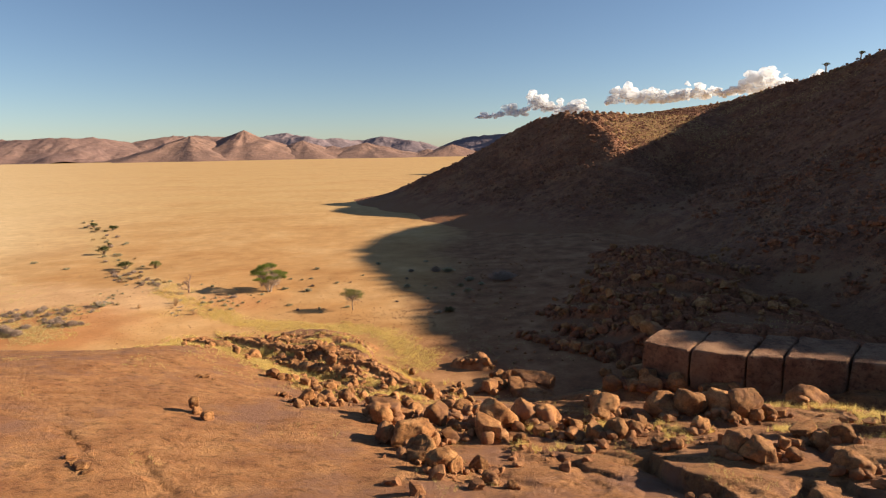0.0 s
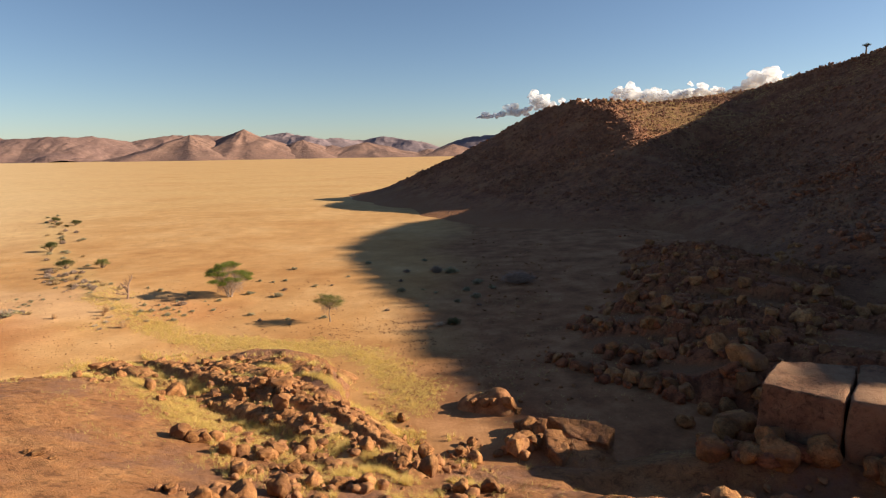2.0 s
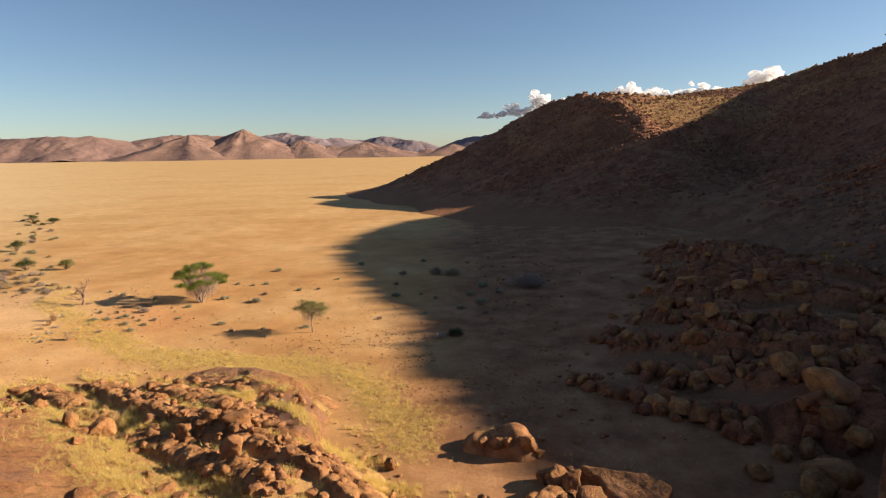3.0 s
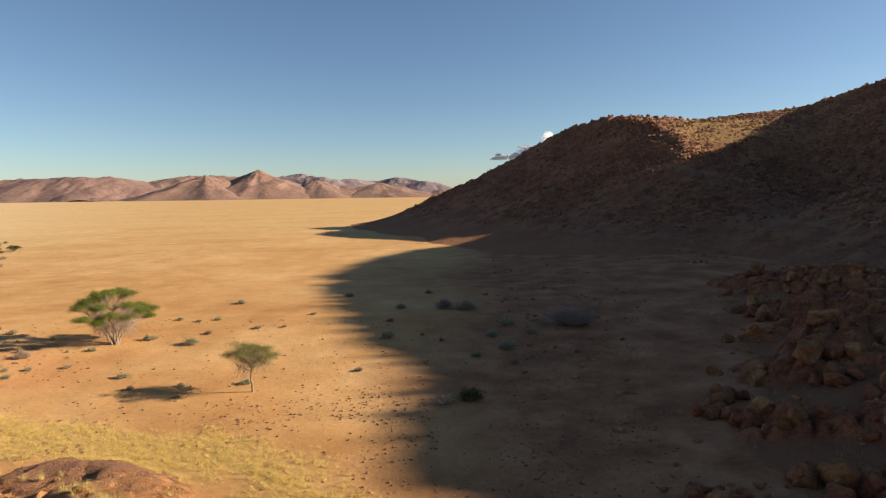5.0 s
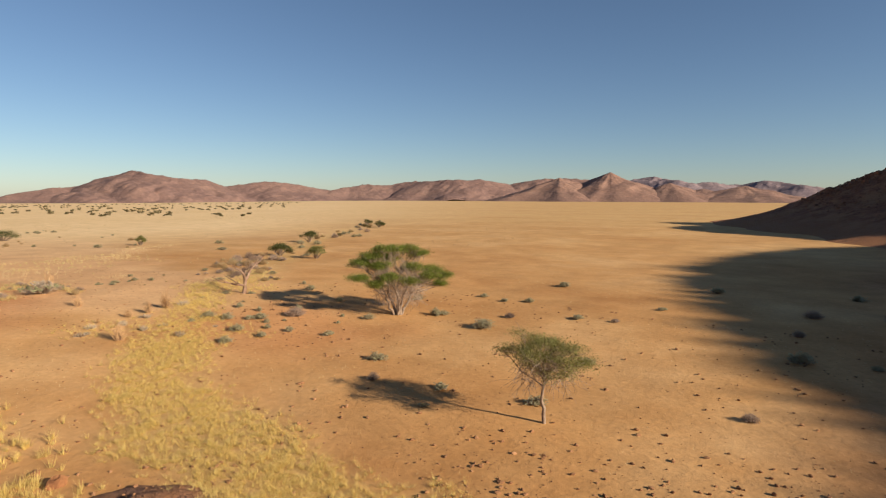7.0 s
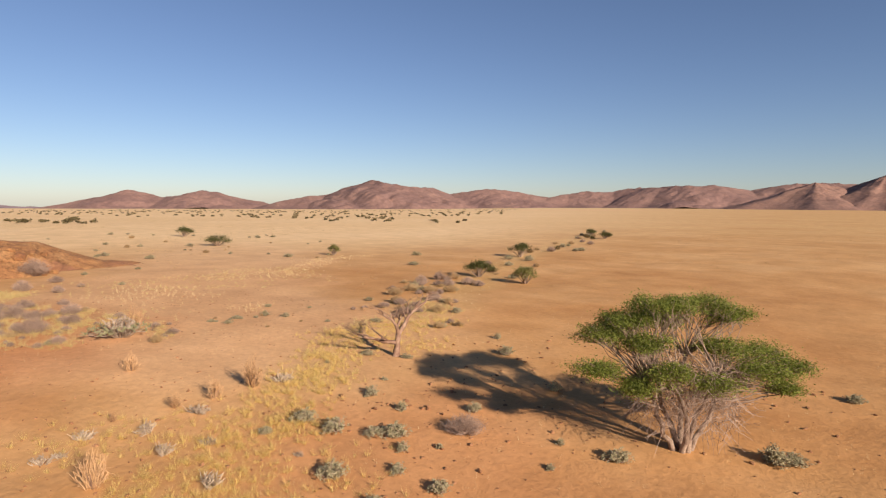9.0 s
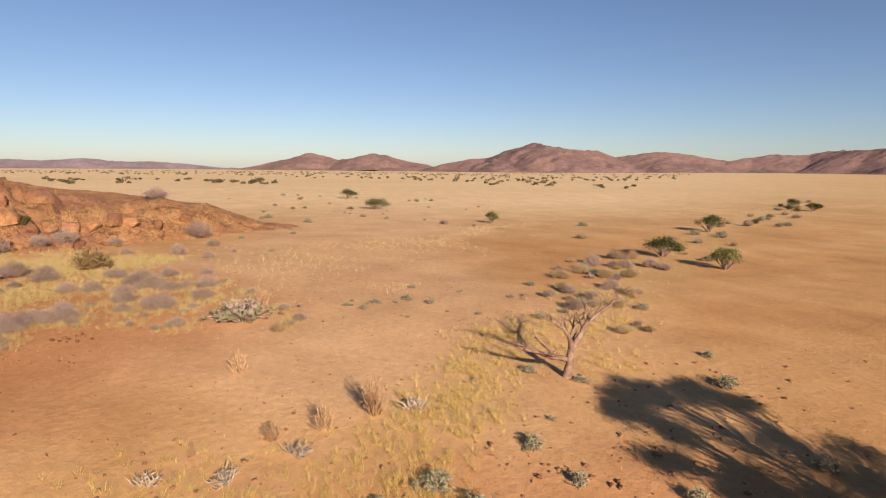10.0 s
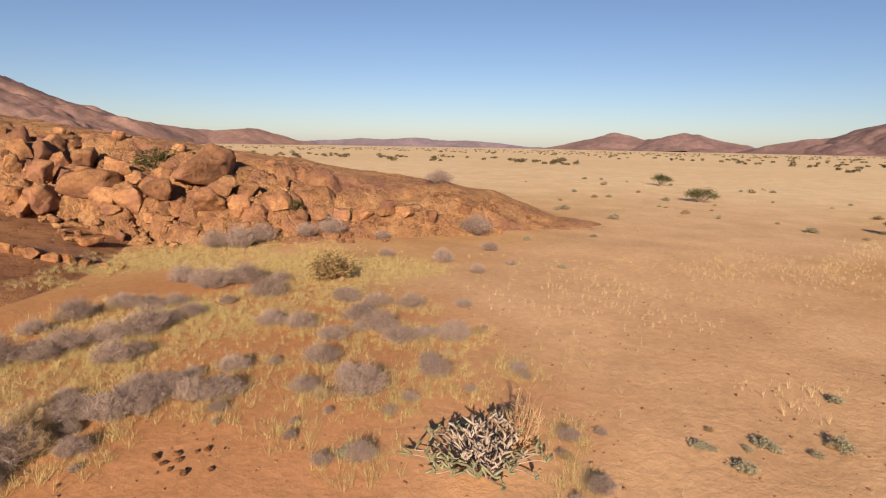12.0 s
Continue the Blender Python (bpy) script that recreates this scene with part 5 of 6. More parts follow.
def tube(verts, faces, points, radii, sides=6):
    """A tapered limb along points, added to verts and faces."""
    base = len(verts)
    prev = None
    for k, (p, r) in enumerate(zip(points, radii)):
        a = points[min(k + 1, len(points) - 1)] - points[max(k - 1, 0)]
        a = a.normalized() if a.length > 1e-6 else Vector((0, 0, 1))
        side = a.orthogonal().normalized() if prev is None else (prev - a * prev.dot(a)).normalized()
        prev = side
        up = a.cross(side)
        for s in range(sides):
            t = 2 * math.pi * s / sides
            verts.append(p + (side * math.cos(t) + up * math.sin(t)) * r)
    for k in range(len(points) - 1):
        for s in range(sides):
            a, b = base + k * sides + s, base + k * sides + (s + 1) % sides
            faces.append((a, b, b + sides, a + sides))
    faces.append(tuple(base + (len(points) - 1) * sides + s for s in range(sides)))


def curve(a, b, rng, bend=0.15, n=6, lift=0.0):
    """Points of a crooked limb from a to b."""
    span = (b - a).length
    off = [Vector((rng.uniform(-1, 1), rng.uniform(-1, 1), rng.uniform(-1, 1))) * span * bend for _ in range(2)]
    out = []
    for k in range(n + 1):
        t = k / n
        w1, w2 = 3 * t * (1 - t) ** 2, 3 * t * t * (1 - t)
        p = a * (1 - t) + b * t + off[0] * w1 * 0.8 + off[1] * w2 * 0.8 + Vector((0, 0, lift * span * t * (1 - t)))
        wob = Vector((rng.uniform(-1, 1), rng.uniform(-1, 1), rng.uniform(-1, 1))) * span * 0.02 * min(t, 1 - t) * 4
        out.append(p + wob)
    return out


def leaves(verts, faces, centre, spread, count, size, rng, flat=0.55):
    for _ in range(count):
        d = Vector((rng.gauss(0, 1), rng.gauss(0, 1), rng.gauss(0, flat)))
        p = centre + d * spread * 0.5
        n = Vector((rng.gauss(0, 0.7), rng.gauss(0, 0.7), 1)).normalized()
        u = n.orthogonal().normalized()
        u = (Matrix.Rotation(rng.uniform(0, 6.28), 3, n) @ u)
        v = n.cross(u)
        s = size * rng.uniform(0.6, 1.4)
        i = len(verts)
        verts += [p - u * s, p + v * s * 0.5, p + u * s, p - v * s * 0.5]
        faces.append((i, i + 1, i + 2, i + 3))


def empty_thing(name, x, y, label, category, group="", turn=0.0):
    ob = new(name)
    ob.matrix_basis = pose(x, y, float(surface(x, y)), 0, 0, turn)
    return tagged(ob, label, category, group)


def acacia(x, y, height, radius, stems, clumps, seed, label, leaf, leaf_size=0.1, per=70, crown_low=0.45, trunk=0.16, clump=0.75, lean=(0.0, 0.0), lobes=()):
    """A thorn tree with a spreading crown of leaf clumps on many limbs."""
    rng = random.Random(seed)
    root = empty_thing("acacia_tree", x, y, label, "tree")
    tv, tf, bv, bf, lv, lf = [], [], [], [], [], []
    forks = []
    for s in range(stems):
        a = 2 * math.pi * (s + rng.uniform(-0.25, 0.25)) / stems
        reach = radius * rng.uniform(0.25, 0.42) * (0 if stems == 1 else 1)
        end = Vector((math.cos(a) * reach + lean[0] * 0.5, math.sin(a) * reach + lean[1] * 0.5, height * rng.uniform(0.42, 0.55)))
        pts = curve(Vector((math.cos(a) * 0.15 * (stems > 1), math.sin(a) * 0.15 * (stems > 1), -0.25)), end, rng, 0.12, 8)
        tube(tv, tf, pts, [trunk * (1.25 - 0.75 * k / 8) for k in range(9)], 8)
        forks += [(pts[k], trunk * (1.25 - 0.75 * k / 8)) for k in (4, 5, 6, 7, 8)]
    for c in range(clumps):
        a = rng.uniform(0, 2 * math.pi)
        q = math.sqrt(rng.random())
        rim = 1 + 0.22 * math.sin(3 * a + seed) + 0.12 * math.sin(5 * a + 2 * seed)
        cx, cy = math.cos(a) * q * radius * rim + lean[0], math.sin(a) * q * radius * rim + lean[1]
        dome = height * (1.0 - 0.30 * q ** 2.2 + 0.10 * math.sin(2.3 * cx + seed) * math.cos(1.9 * cy))
        low = height * (crown_low + 0.12 * q)
        cz = dome - (dome - low) * rng.random() ** 1.7 * 0.85
        if lobes:
            ox, oy, oz, wide, thick = lobes[c % len(lobes)]
            cx, cy = ox * 0.9 + math.cos(a) * q * wide * 0.78, oy * 0.9 + math.sin(a) * q * wide * 0.78
            cz = oz - 0.3 * thick * q * q + rng.uniform(-0.35, 0.3) * thick
        tip = Vector((cx, cy, cz - clump * 0.3))
        start, r0 = min(forks, key=lambda f: (f[0] - tip).length + rng.uniform(0, 0.8))
        pts = curve(start, tip, rng, 0.18, 5, 0.12)
        r0 = min(r0 * 0.6, 0.06 + 0.012 * (tip - start).length)
        tube(bv, bf, pts, [r0 * (1 - 0.85 * k / 5) for k in range(6)], 5)
        leaves(lv, lf, Vector((cx, cy, cz)), clump * rng.uniform(0.7, 1.25), per, leaf_size, rng, 0.45)
        for _ in range(4):
            t = Vector((cx, cy, cz)) + Vector((rng.gauss(0, 1), rng.gauss(0, 1), rng.gauss(0.1, 0.5))) * clump * 0.5
            tube(bv, bf, curve(pts[4], t, rng, 0.2, 3), [0.012, 0.01, 0.007, 0.004], 3)
    link_mesh("trunk", tv, tf, BARK, True, root, "grey rough bark stems")
    tagged(link_mesh("branch_work", bv, bf, BARK, True, root), kind="stuff")
    link_mesh("crown", lv, lf, leaf, False, root, "green feathery leaf clumps")
    return root, (tv, tf)


def bare_twigs(root, rng, count, radius, low, high, material, name="dead_foliage"):
    """A fuzz of dead thin twigs under a crown."""
    v, f = [], []
    for _ in range(count):
        a, q = rng.uniform(0, 6.283), math.sqrt(rng.random()) * radius
        p = Vector((math.cos(a) * q, math.sin(a) * q, rng.uniform(low, high)))
        e = p + Vector((rng.gauss(0, 0.5), rng.gauss(0, 0.5), rng.uniform(-0.9, 0.5)))
        tube(v, f, curve(p, e, rng, 0.2, 3), [0.007, 0.006, 0.005, 0.003], 3)
    tagged(link_mesh(name, v, f, material, False, root, "leafless grey-brown twigs"), kind="stuff")


big, _ = acacia(-34.9, 116.5, 5.6, 4.2, 6, 288, 7, "large green acacia tree with several stems on the sand", LEAF, 0.036, 290, 0.42, 0.10, 0.5, lobes=((-2.1, -2.7, 4.2, 1.0, 0.5), (-1.6, -1.8, 4.8, 0.8, 0.5), (-0.9, -0.6, 5.3, 1.2, 0.6), (-0.5, 1.9, 5.2, 1.1, 0.6), (0.2, 2.7, 4.7, 0.9, 0.5), (0.8, 1.1, 3.8, 1.0, 0.6), (1.2, 3.1, 3.5, 1.1, 0.6), (2.0, 3.7, 3.0, 0.8, 0.5), (-1.5, -3.6, 3.2, 0.7, 0.4), (0.7, -1.8, 3.3, 0.9, 0.6), (-0.7, -1.6, 4.1, 0.9, 0.6), (-0.5, 0.3, 5.2, 0.8, 0.5), (2.3, 3.0, 2.4, 0.5, 0.4), (-2.0, 1.6, 4.4, 1.1, 0.6), (-2.9, -0.4, 4.3, 0.9, 0.5), (1.6, -0.4, 2.9, 0.6, 0.4), (2.0, 1.7, 3.1, 0.7, 0.4), (-0.3, -2.7, 2.7, 0.5, 0.4)))
bare_twigs(big, random.Random(8), 2200, 1.9, 1.2, 3.5, TWIG_DEAD)
small, _ = acacia(-16.6, 103.6, 4.0, 1.6, 1, 48, 11, "small slender acacia tree with an umbrella crown", LEAF_GREY, 0.03, 480, 0.52, 0.085, 0.55)
bare_twigs(small, random.Random(12), 520, 1.25, 1.9, 3.0, TWIG_DEAD)


def dead_tree(x, y, seed):
    rng = random.Random(seed)
    root = empty_thing("dead_tree", x, y, "leafless bleached dead tree with crooked limbs", "tree")
    v, f = [], []
    trunk = curve(Vector((0, 0, -0.2)), Vector((0.15, 0.1, 1.15)), rng, 0.1, 6)
    tube(v, f, trunk, [0.28, 0.21, 0.17, 0.15, 0.15, 0.15, 0.15], 9)
    link_mesh("trunk", v, f, DEAD_WOOD, True, root)

    def limb(a, b, r, depth):
        lv, lf = [], []
        grow(lv, lf, a, b, r, depth)
        link_mesh("limb", lv, lf, DEAD_WOOD, True, root)

    def grow(lv, lf, a, b, r, depth):
        pts = curve(a, b, rng, 0.22, 7, 0.1)
        tube(lv, lf, pts, [r * (1 - 0.62 * k / 7) for k in range(8)], 6)
        if depth:
            for k in (2, 3, 5, 6, 7):
                if rng.random() < 0.85:
                    d = (b - a).length * rng.uniform(0.35, 0.6)
                    out = (pts[min(k + 1, 7)] - pts[k - 1]).normalized()
                    out = (out + Vector((rng.uniform(-1, 1), rng.uniform(-1, 1), rng.uniform(-0.25, 0.8)))).normalized()
                    grow(lv, lf, pts[k], pts[k] + out * d, r * (1 - 0.62 * k / 7) * 0.62, depth - 1)

    top = trunk[-1]
    limb(top, top + Vector((-0.3, 1.9, 1.5)), 0.13, 3)
    limb(trunk[4], trunk[4] + Vector((-0.55, -1.7, 0.35)), 0.12, 3)
    limb(top, top + Vector((-0.3, -0.8, 1.2)), 0.11, 3)
    limb(trunk[5], trunk[5] + Vector((-0.9, 0.6, 0.9)), 0.12, 3)
    return root


dead_tree(-49.4, 113.1, 23)


def shrub_mesh(seed, twigs, spread, height, leafy_count, thick=0.011, curl=0.25, forks=3, droop=0.0):
    """Twigs and leaves of a low desert shrub about a metre wide."""
    rng = random.Random(seed)
    tv, tf, lv, lf = [], [], [], []
    for _ in range(twigs):
        a = rng.uniform(0, 6.283)
        q = rng.random() ** 0.6
        tip = Vector((math.cos(a) * spread * q, math.sin(a) * spread * q, height * (1 - 0.62 * q ** 2) * rng.uniform(0.6, 1.05) - droop * q))
        root = Vector((math.cos(a) * 0.12 * q, math.sin(a) * 0.12 * q, -0.05))
        pts = curve(root, tip, rng, curl, 4, 0.1)
        tube(tv, tf, pts, [thick * (1.5 - 0.9 * k / 4) for k in range(5)], 3)
        for _ in range(forks):
            k = rng.choice((2, 3, 4))
            e = pts[k] + Vector((rng.gauss(0, 0.5), rng.gauss(0, 0.5), rng.gauss(0.35, 0.35))) * 0.36 * spread
            tube(tv, tf, curve(pts[k], e, rng, 0.2, 2), [thick * 0.8, thick * 0.6, thick * 0.3], 3)
            if leafy_count:
                leaves(lv, lf, e, 0.16 * spread, leafy_count, 0.035, rng, 0.8)
    return tv, tf, lv, lf


def shrub_kind(name, seeds, twigs, spread, height, leafy_count, twig_mat, leaf_mat, **more):
    out = []
    for s in seeds:
        tv, tf, lv, lf = shrub_mesh(s, twigs, spread, height, leafy_count, **more)
        a = bpy.data.meshes.new(name + "_twigs")
        a.from_pydata([tuple(p) for p in tv], [], tf)
        a.materials.append(twig_mat)
        b = None
        if lf:
            b = bpy.data.meshes.new(name + "_leaves")
            b.from_pydata([tuple(p) for p in lv], [], lf)
            b.materials.append(leaf_mat)
        wv, wf = [], []
        rng = random.Random(s + 500)
        for k in range(7):
            turn = 6.283 * k / 7 + rng.uniform(-0.3, 0.3)
            far = spread * rng.uniform(0.25, 0.5)
            tube(wv, wf, curve(Vector((math.cos(turn) * 0.03, math.sin(turn) * 0.03, -0.06)), Vector((math.cos(turn) * far, math.sin(turn) * far, height * rng.uniform(0.25, 0.5))), rng, 0.2, 4), [0.024, 0.021, 0.017, 0.013, 0.008], 5)
        c = bpy.data.meshes.new(name + "_stem")
        c.from_pydata([tuple(p) for p in wv], [], wf)
        c.materials.append(DEAD_WOOD)
        out.append((a, b, c))
    return out


GREY_SHRUB = shrub_kind("grey_shrub", (1, 2, 3, 4, 5), 260, 0.54, 0.70, 0, TWIG_GREY, None, thick=0.0042, forks=8, curl=0.32)
SAGE_SHRUB = shrub_kind("sage_shrub", (5, 6, 7), 60, 0.5, 0.55, 16, TWIG_GREY, SAGE)
BROWN_SHRUB = shrub_kind("brown_shrub", (8, 9, 10), 75, 0.42, 0.95, 0, TWIG_TAN, None, thick=0.0065, forks=5, curl=0.2)
WHITE_SHRUB = shrub_kind("white_shrub", (13, 14, 15), 34, 0.5, 0.42, 0, TWIG_WHITE, None, thick=0.016)
GREEN_SHRUB = shrub_kind("green_shrub", (17, 18), 60, 0.5, 0.62, 12, TWIG_BROWN, LEAF_DARK)
YELLOW_SHRUB = shrub_kind("yellow_shrub", (19,), 70, 0.5, 0.7, 10, TWIG_BROWN, OLIVE)
STRAW_SHRUB = shrub_kind("straw_shrub", (21, 22), 220, 0.52, 0.62, 0, TWIG_STRAW, None, thick=0.0048, forks=7)
RNG = random.Random(5)


def shrub(kind, name, label, x, y, width, tall=1.0):
    twig, leaf, wood = RNG.choice(kind)
    ob = new(name)
    z = float(surface(x, y))
    w = max(width, 0.25)
    ob.matrix_basis = pose(x, y, z - 0.02, 0, 0, RNG.uniform(0, 360))
    ob.scale = (w * RNG.uniform(0.9, 1.15), w * RNG.uniform(0.9, 1.15), w * RNG.uniform(0.8, 1.1) * tall)
    tagged(ob, label, "shrub", name.replace("_", " ") + "s on the sand")
    for part_name, me in (("twig_mass", twig), ("foliage", leaf), ("woody_base", wood)):
        if me:
            p = new(part_name, me)
            p.parent = ob
            if part_name != "woody_base":
                p["kind"] = "stuff"
    return ob


PLAIN_SHRUBS = [(-42.5, 106.5, 1.19), (-41.1, 108.2, 1.42), (-37.2, 107.5, 0.98), (-37.4, 105.4, 0.95), (-37.8, 102.9, 1.26), (-40.0, 110.6, 1.73), (-34.6, 108.6, 0.87), (-27.5, 116.9, 2.28), (-28.5, 106.5, 1.34), (-33.6, 127.5, 1.03), (-31.0, 126.6, 0.99), (-29.2, 127.8, 1.22), (-27.5, 121.0, 1.08), (-37.3, 122.3, 1.32), (-32.2, 118.8, 1.09), (-30.2, 138.0, 1.67), (-22.9, 123.4, 1.18), (-17.9, 105.6, 1.16), (-22.7, 104.6, 1.01), (-26.3, 103.6, 0.91), (-21.9, 102.1, 0.69), (-18.2, 112.9, 1.00), (-9.3, 108.9, 0.98), (-18.5, 130.5, 0.97), (-20.2, 123.9, 0.78), (-16.4, 143.2, 1.70), (-8.1, 134.1, 1.67), (-8.6, 126.5, 1.07), (-8.1, 119.6, 1.86), (-4.5, 120.3, 0.77), (-3.6, 110.7, 0.75), (1.0, 112.5, 1.43), (-2.4, 118.0, 0.97)]
SHADE_SHRUBS = [(2.7, 119.3, 1.69), (3.9, 114.9, 2.30), (4.2, 110.3, 1.03), (4.6, 124.2, 2.35), (0.2, 133.6, 3.32), (-2.5, 134.0, 2.78), (-5.1, 145.4, 1.66), (6.9, 120.1, 1.75)]
WASH_SHRUBS = [(-39.6, 105.1, 1.30), (-44.9, 109.3, 1.07), (-41.5, 107.5, 0.97), (-42.9, 109.6, 0.82), (-40.0, 107.9, 0.80), (-38.8, 107.0, 0.75), (-43.8, 105.9, 1.33), (-43.5, 104.3, 0.75), (-44.0, 105.4, 0.49), (-41.6, 116.9, 0.94), (-41.4, 112.1, 0.93), (-39.5, 109.1, 0.41), (-37.5, 113.0, 0.64), (-36.4, 111.4, 0.51), (-35.6, 113.8, 1.25), (-32.6, 118.3, 1.37), (-49.9, 109.5, 0.28), (-46.3, 110.7, 0.36), (-49.9, 120.5, 0.81), (-47.0, 118.6, 1.35), (-53.8, 119.2, 0.79)]
BAND_SHRUBS = [(-59.3, 98.2, 0.72), (-57.4, 103.0, 1.19), (-60.3, 103.4, 0.53), (-59.4, 104.1, 0.57), (-61.2, 111.5, 0.92), (-58.6, 109.4, 0.42), (-62.4, 110.3, 0.53), (-62.6, 107.3, 0.41), (-61.7, 108.0, 0.40), (-63.5, 114.1, 0.44), (-58.2, 113.2, 0.54), (-59.2, 111.8, 0.33), (-67.0, 123.3, 2.32), (-63.2, 121.2, 1.73), (-68.8, 126.1, 2.49), (-72.7, 129.7, 2.79), (-75.2, 133.6, 3.03), (-75.2, 135.6, 3.11), (-66.9, 126.9, 2.43), (-66.7, 128.9, 2.08), (-63.1, 124.8, 1.82), (-60.1, 121.2, 1.61), (-58.2, 118.9, 1.77), (-58.1, 121.7, 1.55), (-61.1, 124.8, 1.40), (-61.3, 119.0, 1.28), (-61.5, 117.6, 0.76), (-56.8, 116.0, 1.08), (-70.5, 131.4, 2.29), (-70.7, 134.0, 2.37), (-48.8, 113.4, 0.87), (-53.7, 118.8, 1.15), (-50.2, 111.9, 1.00)]
SLOPE_SHRUBS = [(-62.5, 85.4, 1.74), (-63.1, 86.4, 1.37), (-64.2, 86.5, 1.42), (-65.3, 87.3, 1.43), (-66.4, 88.0, 1.95), (-67.5, 88.2, 1.00), (-63.5, 88.9, 1.52), (-65.5, 84.0, 1.04), (-67.4, 84.2, 1.63), (-69.3, 84.9, 1.41), (-69.5, 86.1, 1.11), (-70.0, 86.9, 1.11), (-68.6, 88.5, 1.03), (-59.3, 89.7, 1.10), (-59.7, 90.6, 1.27), (-59.9, 91.4, 1.25), (-60.7, 91.9, 1.27), (-61.8, 92.1, 1.13), (-61.6, 91.3, 1.15), (-61.7, 91.9, 0.94), (-61.4, 93.0, 1.09), (-61.8, 93.7, 1.27), (-63.6, 93.1, 0.99), (-60.8, 94.1, 0.52), (-57.5, 90.4, 1.69), (-58.0, 90.9, 1.02), (-58.2, 91.9, 0.82), (-56.5, 91.0, 1.12)]
EDGE_SHRUBS = [(-68.2, 92.2, 1.19), (-68.1, 93.5, 1.17), (-67.1, 95.2, 1.10), (-64.7, 95.6, 1.19), (-62.5, 95.9, 0.89), (-62.1, 96.6, 0.61), (-62.7, 97.6, 1.50), (-69.6, 95.4, 1.45), (-68.5, 96.6, 1.37), (-67.4, 97.7, 1.30), (-67.9, 98.5, 0.88), (-72.2, 94.1, 1.34), (-71.8, 95.6, 1.30), (-71.9, 97.1, 1.29), (-59.2, 98.6, 0.81), (-59.8, 96.6, 0.43), (-64.4, 94.1, 0.56), (-61.6, 98.7, 0.49), (-62.5, 99.1, 0.60), (-64.5, 99.5, 1.13), (-65.5, 99.1, 0.79), (-68.0, 99.6, 1.32), (-68.9, 100.4, 0.54), (-63.5, 100.7, 0.43), (-65.4, 102.1, 0.67), (-61.2, 103.5, 0.64), (-59.1, 104.1, 0.72), (-60.4, 103.3, 0.31)]
FAR_SHRUBS = [(-61.6, 106.8, 0.44), (-61.5, 107.1, 0.27), (-62.1, 108.5, 0.54), (-60.7, 107.6, 0.56), (-61.8, 108.7, 0.39), (-61.8, 109.7, 0.36), (-62.4, 110.5, 0.68), (-65.4, 111.7, 0.52), (-82.5, 96.9, 1.42), (-87.4, 99.4, 1.20), (-79.9, 99.3, 0.99), (-72.5, 99.4, 0.88), (-82.8, 101.1, 0.71), (-82.8, 104.2, 0.57), (-83.6, 93.0, 1.12), (-84.0, 82.5, 2.46), (-86.1, 83.2, 2.12), (-87.6, 86.0, 1.71), (-89.2, 87.3, 2.18), (-89.7, 91.1, 1.30), (-83.5, 81.1, 2.06), (-74.1, 84.7, 1.60), (-73.3, 86.7, 2.12), (-74.7, 87.8, 1.86), (-75.2, 89.5, 1.23), (-72.4, 90.1, 1.69), (-70.7, 89.0, 0.82)]
PALE_SHRUBS = [(-43.7, 101.0, 1.26), (-43.7, 102.4, 0.93), (-45.7, 100.8, 1.36), (-44.8, 97.7, 1.09), (-45.0, 98.2, 0.66), (-46.5, 102.7, 1.42), (-40.9, 101.8, 1.32), (-46.1, 98.9, 1.15), (-48.2, 106.6, 1.56), (-41.3, 104.7, 0.59)]
DRY_SHRUBS = [(-52.8, 101.2, 1.11), (-47.5, 102.1, 0.87), (-47.7, 103.6, 1.04), (-48.2, 105.3, 1.42), (-47.2, 99.9, 0.43), (-42.5, 98.9, 1.39)]
for x, y, w in PLAIN_SHRUBS + SHADE_SHRUBS:
    shrub(SAGE_SHRUB if RNG.random() < 0.7 else GREY_SHRUB, "sage_shrub", "low grey-green desert shrub on the sand", x, y, w * 0.72, 0.8)
for x, y, w in WASH_SHRUBS:
    shrub(SAGE_SHRUB, "sage_shrub", "low grey-green desert shrub on the sand", x, y, w * 0.62, 1.05)
for x, y, w in BAND_SHRUBS:
    if RNG.random() < 0.35:
        shrub(STRAW_SHRUB, "straw_shrub", "straw-coloured dry twiggy shrub on the sand", x, y, min(w, 2.1) * 0.65, 0.9)
    else:
        shrub(GREY_SHRUB if y > 116 else SAGE_SHRUB, "grey_shrub", "dry grey twiggy shrub on the sand", x, y, min(w, 2.1) * 0.62, 0.85)
    if y > 116:
        for kind in (GREY_SHRUB, RNG.choice((STRAW_SHRUB, SAGE_SHRUB, BROWN_SHRUB))):
            shrub(kind, "wash_shrub", "low dusty shrub along the dry wash", x + RNG.uniform(-1.7, 1.7), y + RNG.uniform(-1.7, 1.7), min(w, 2.0) * RNG.uniform(0.3, 0.62), 0.85)
for x, y, w in SLOPE_SHRUBS + EDGE_SHRUBS:
    if RNG.random() < 0.75:
        shrub(STRAW_SHRUB if RNG.random() < 0.2 else GREY_SHRUB, "grey_shrub", "small dry twiggy shrub beside larger ones", x + RNG.uniform(-1.1, 1.1), y + RNG.uniform(-1.1, 1.1), w * RNG.uniform(0.35, 0.65), 0.9)
    if RNG.random() < 0.1:
        shrub(STRAW_SHRUB, "straw_shrub", "straw-coloured dry twiggy shrub on the sand", x, y, w, 0.95)
    else:
        shrub(GREY_SHRUB, "grey_shrub", "dry grey twiggy shrub on the sand", x, y, w * 0.92, 0.85)
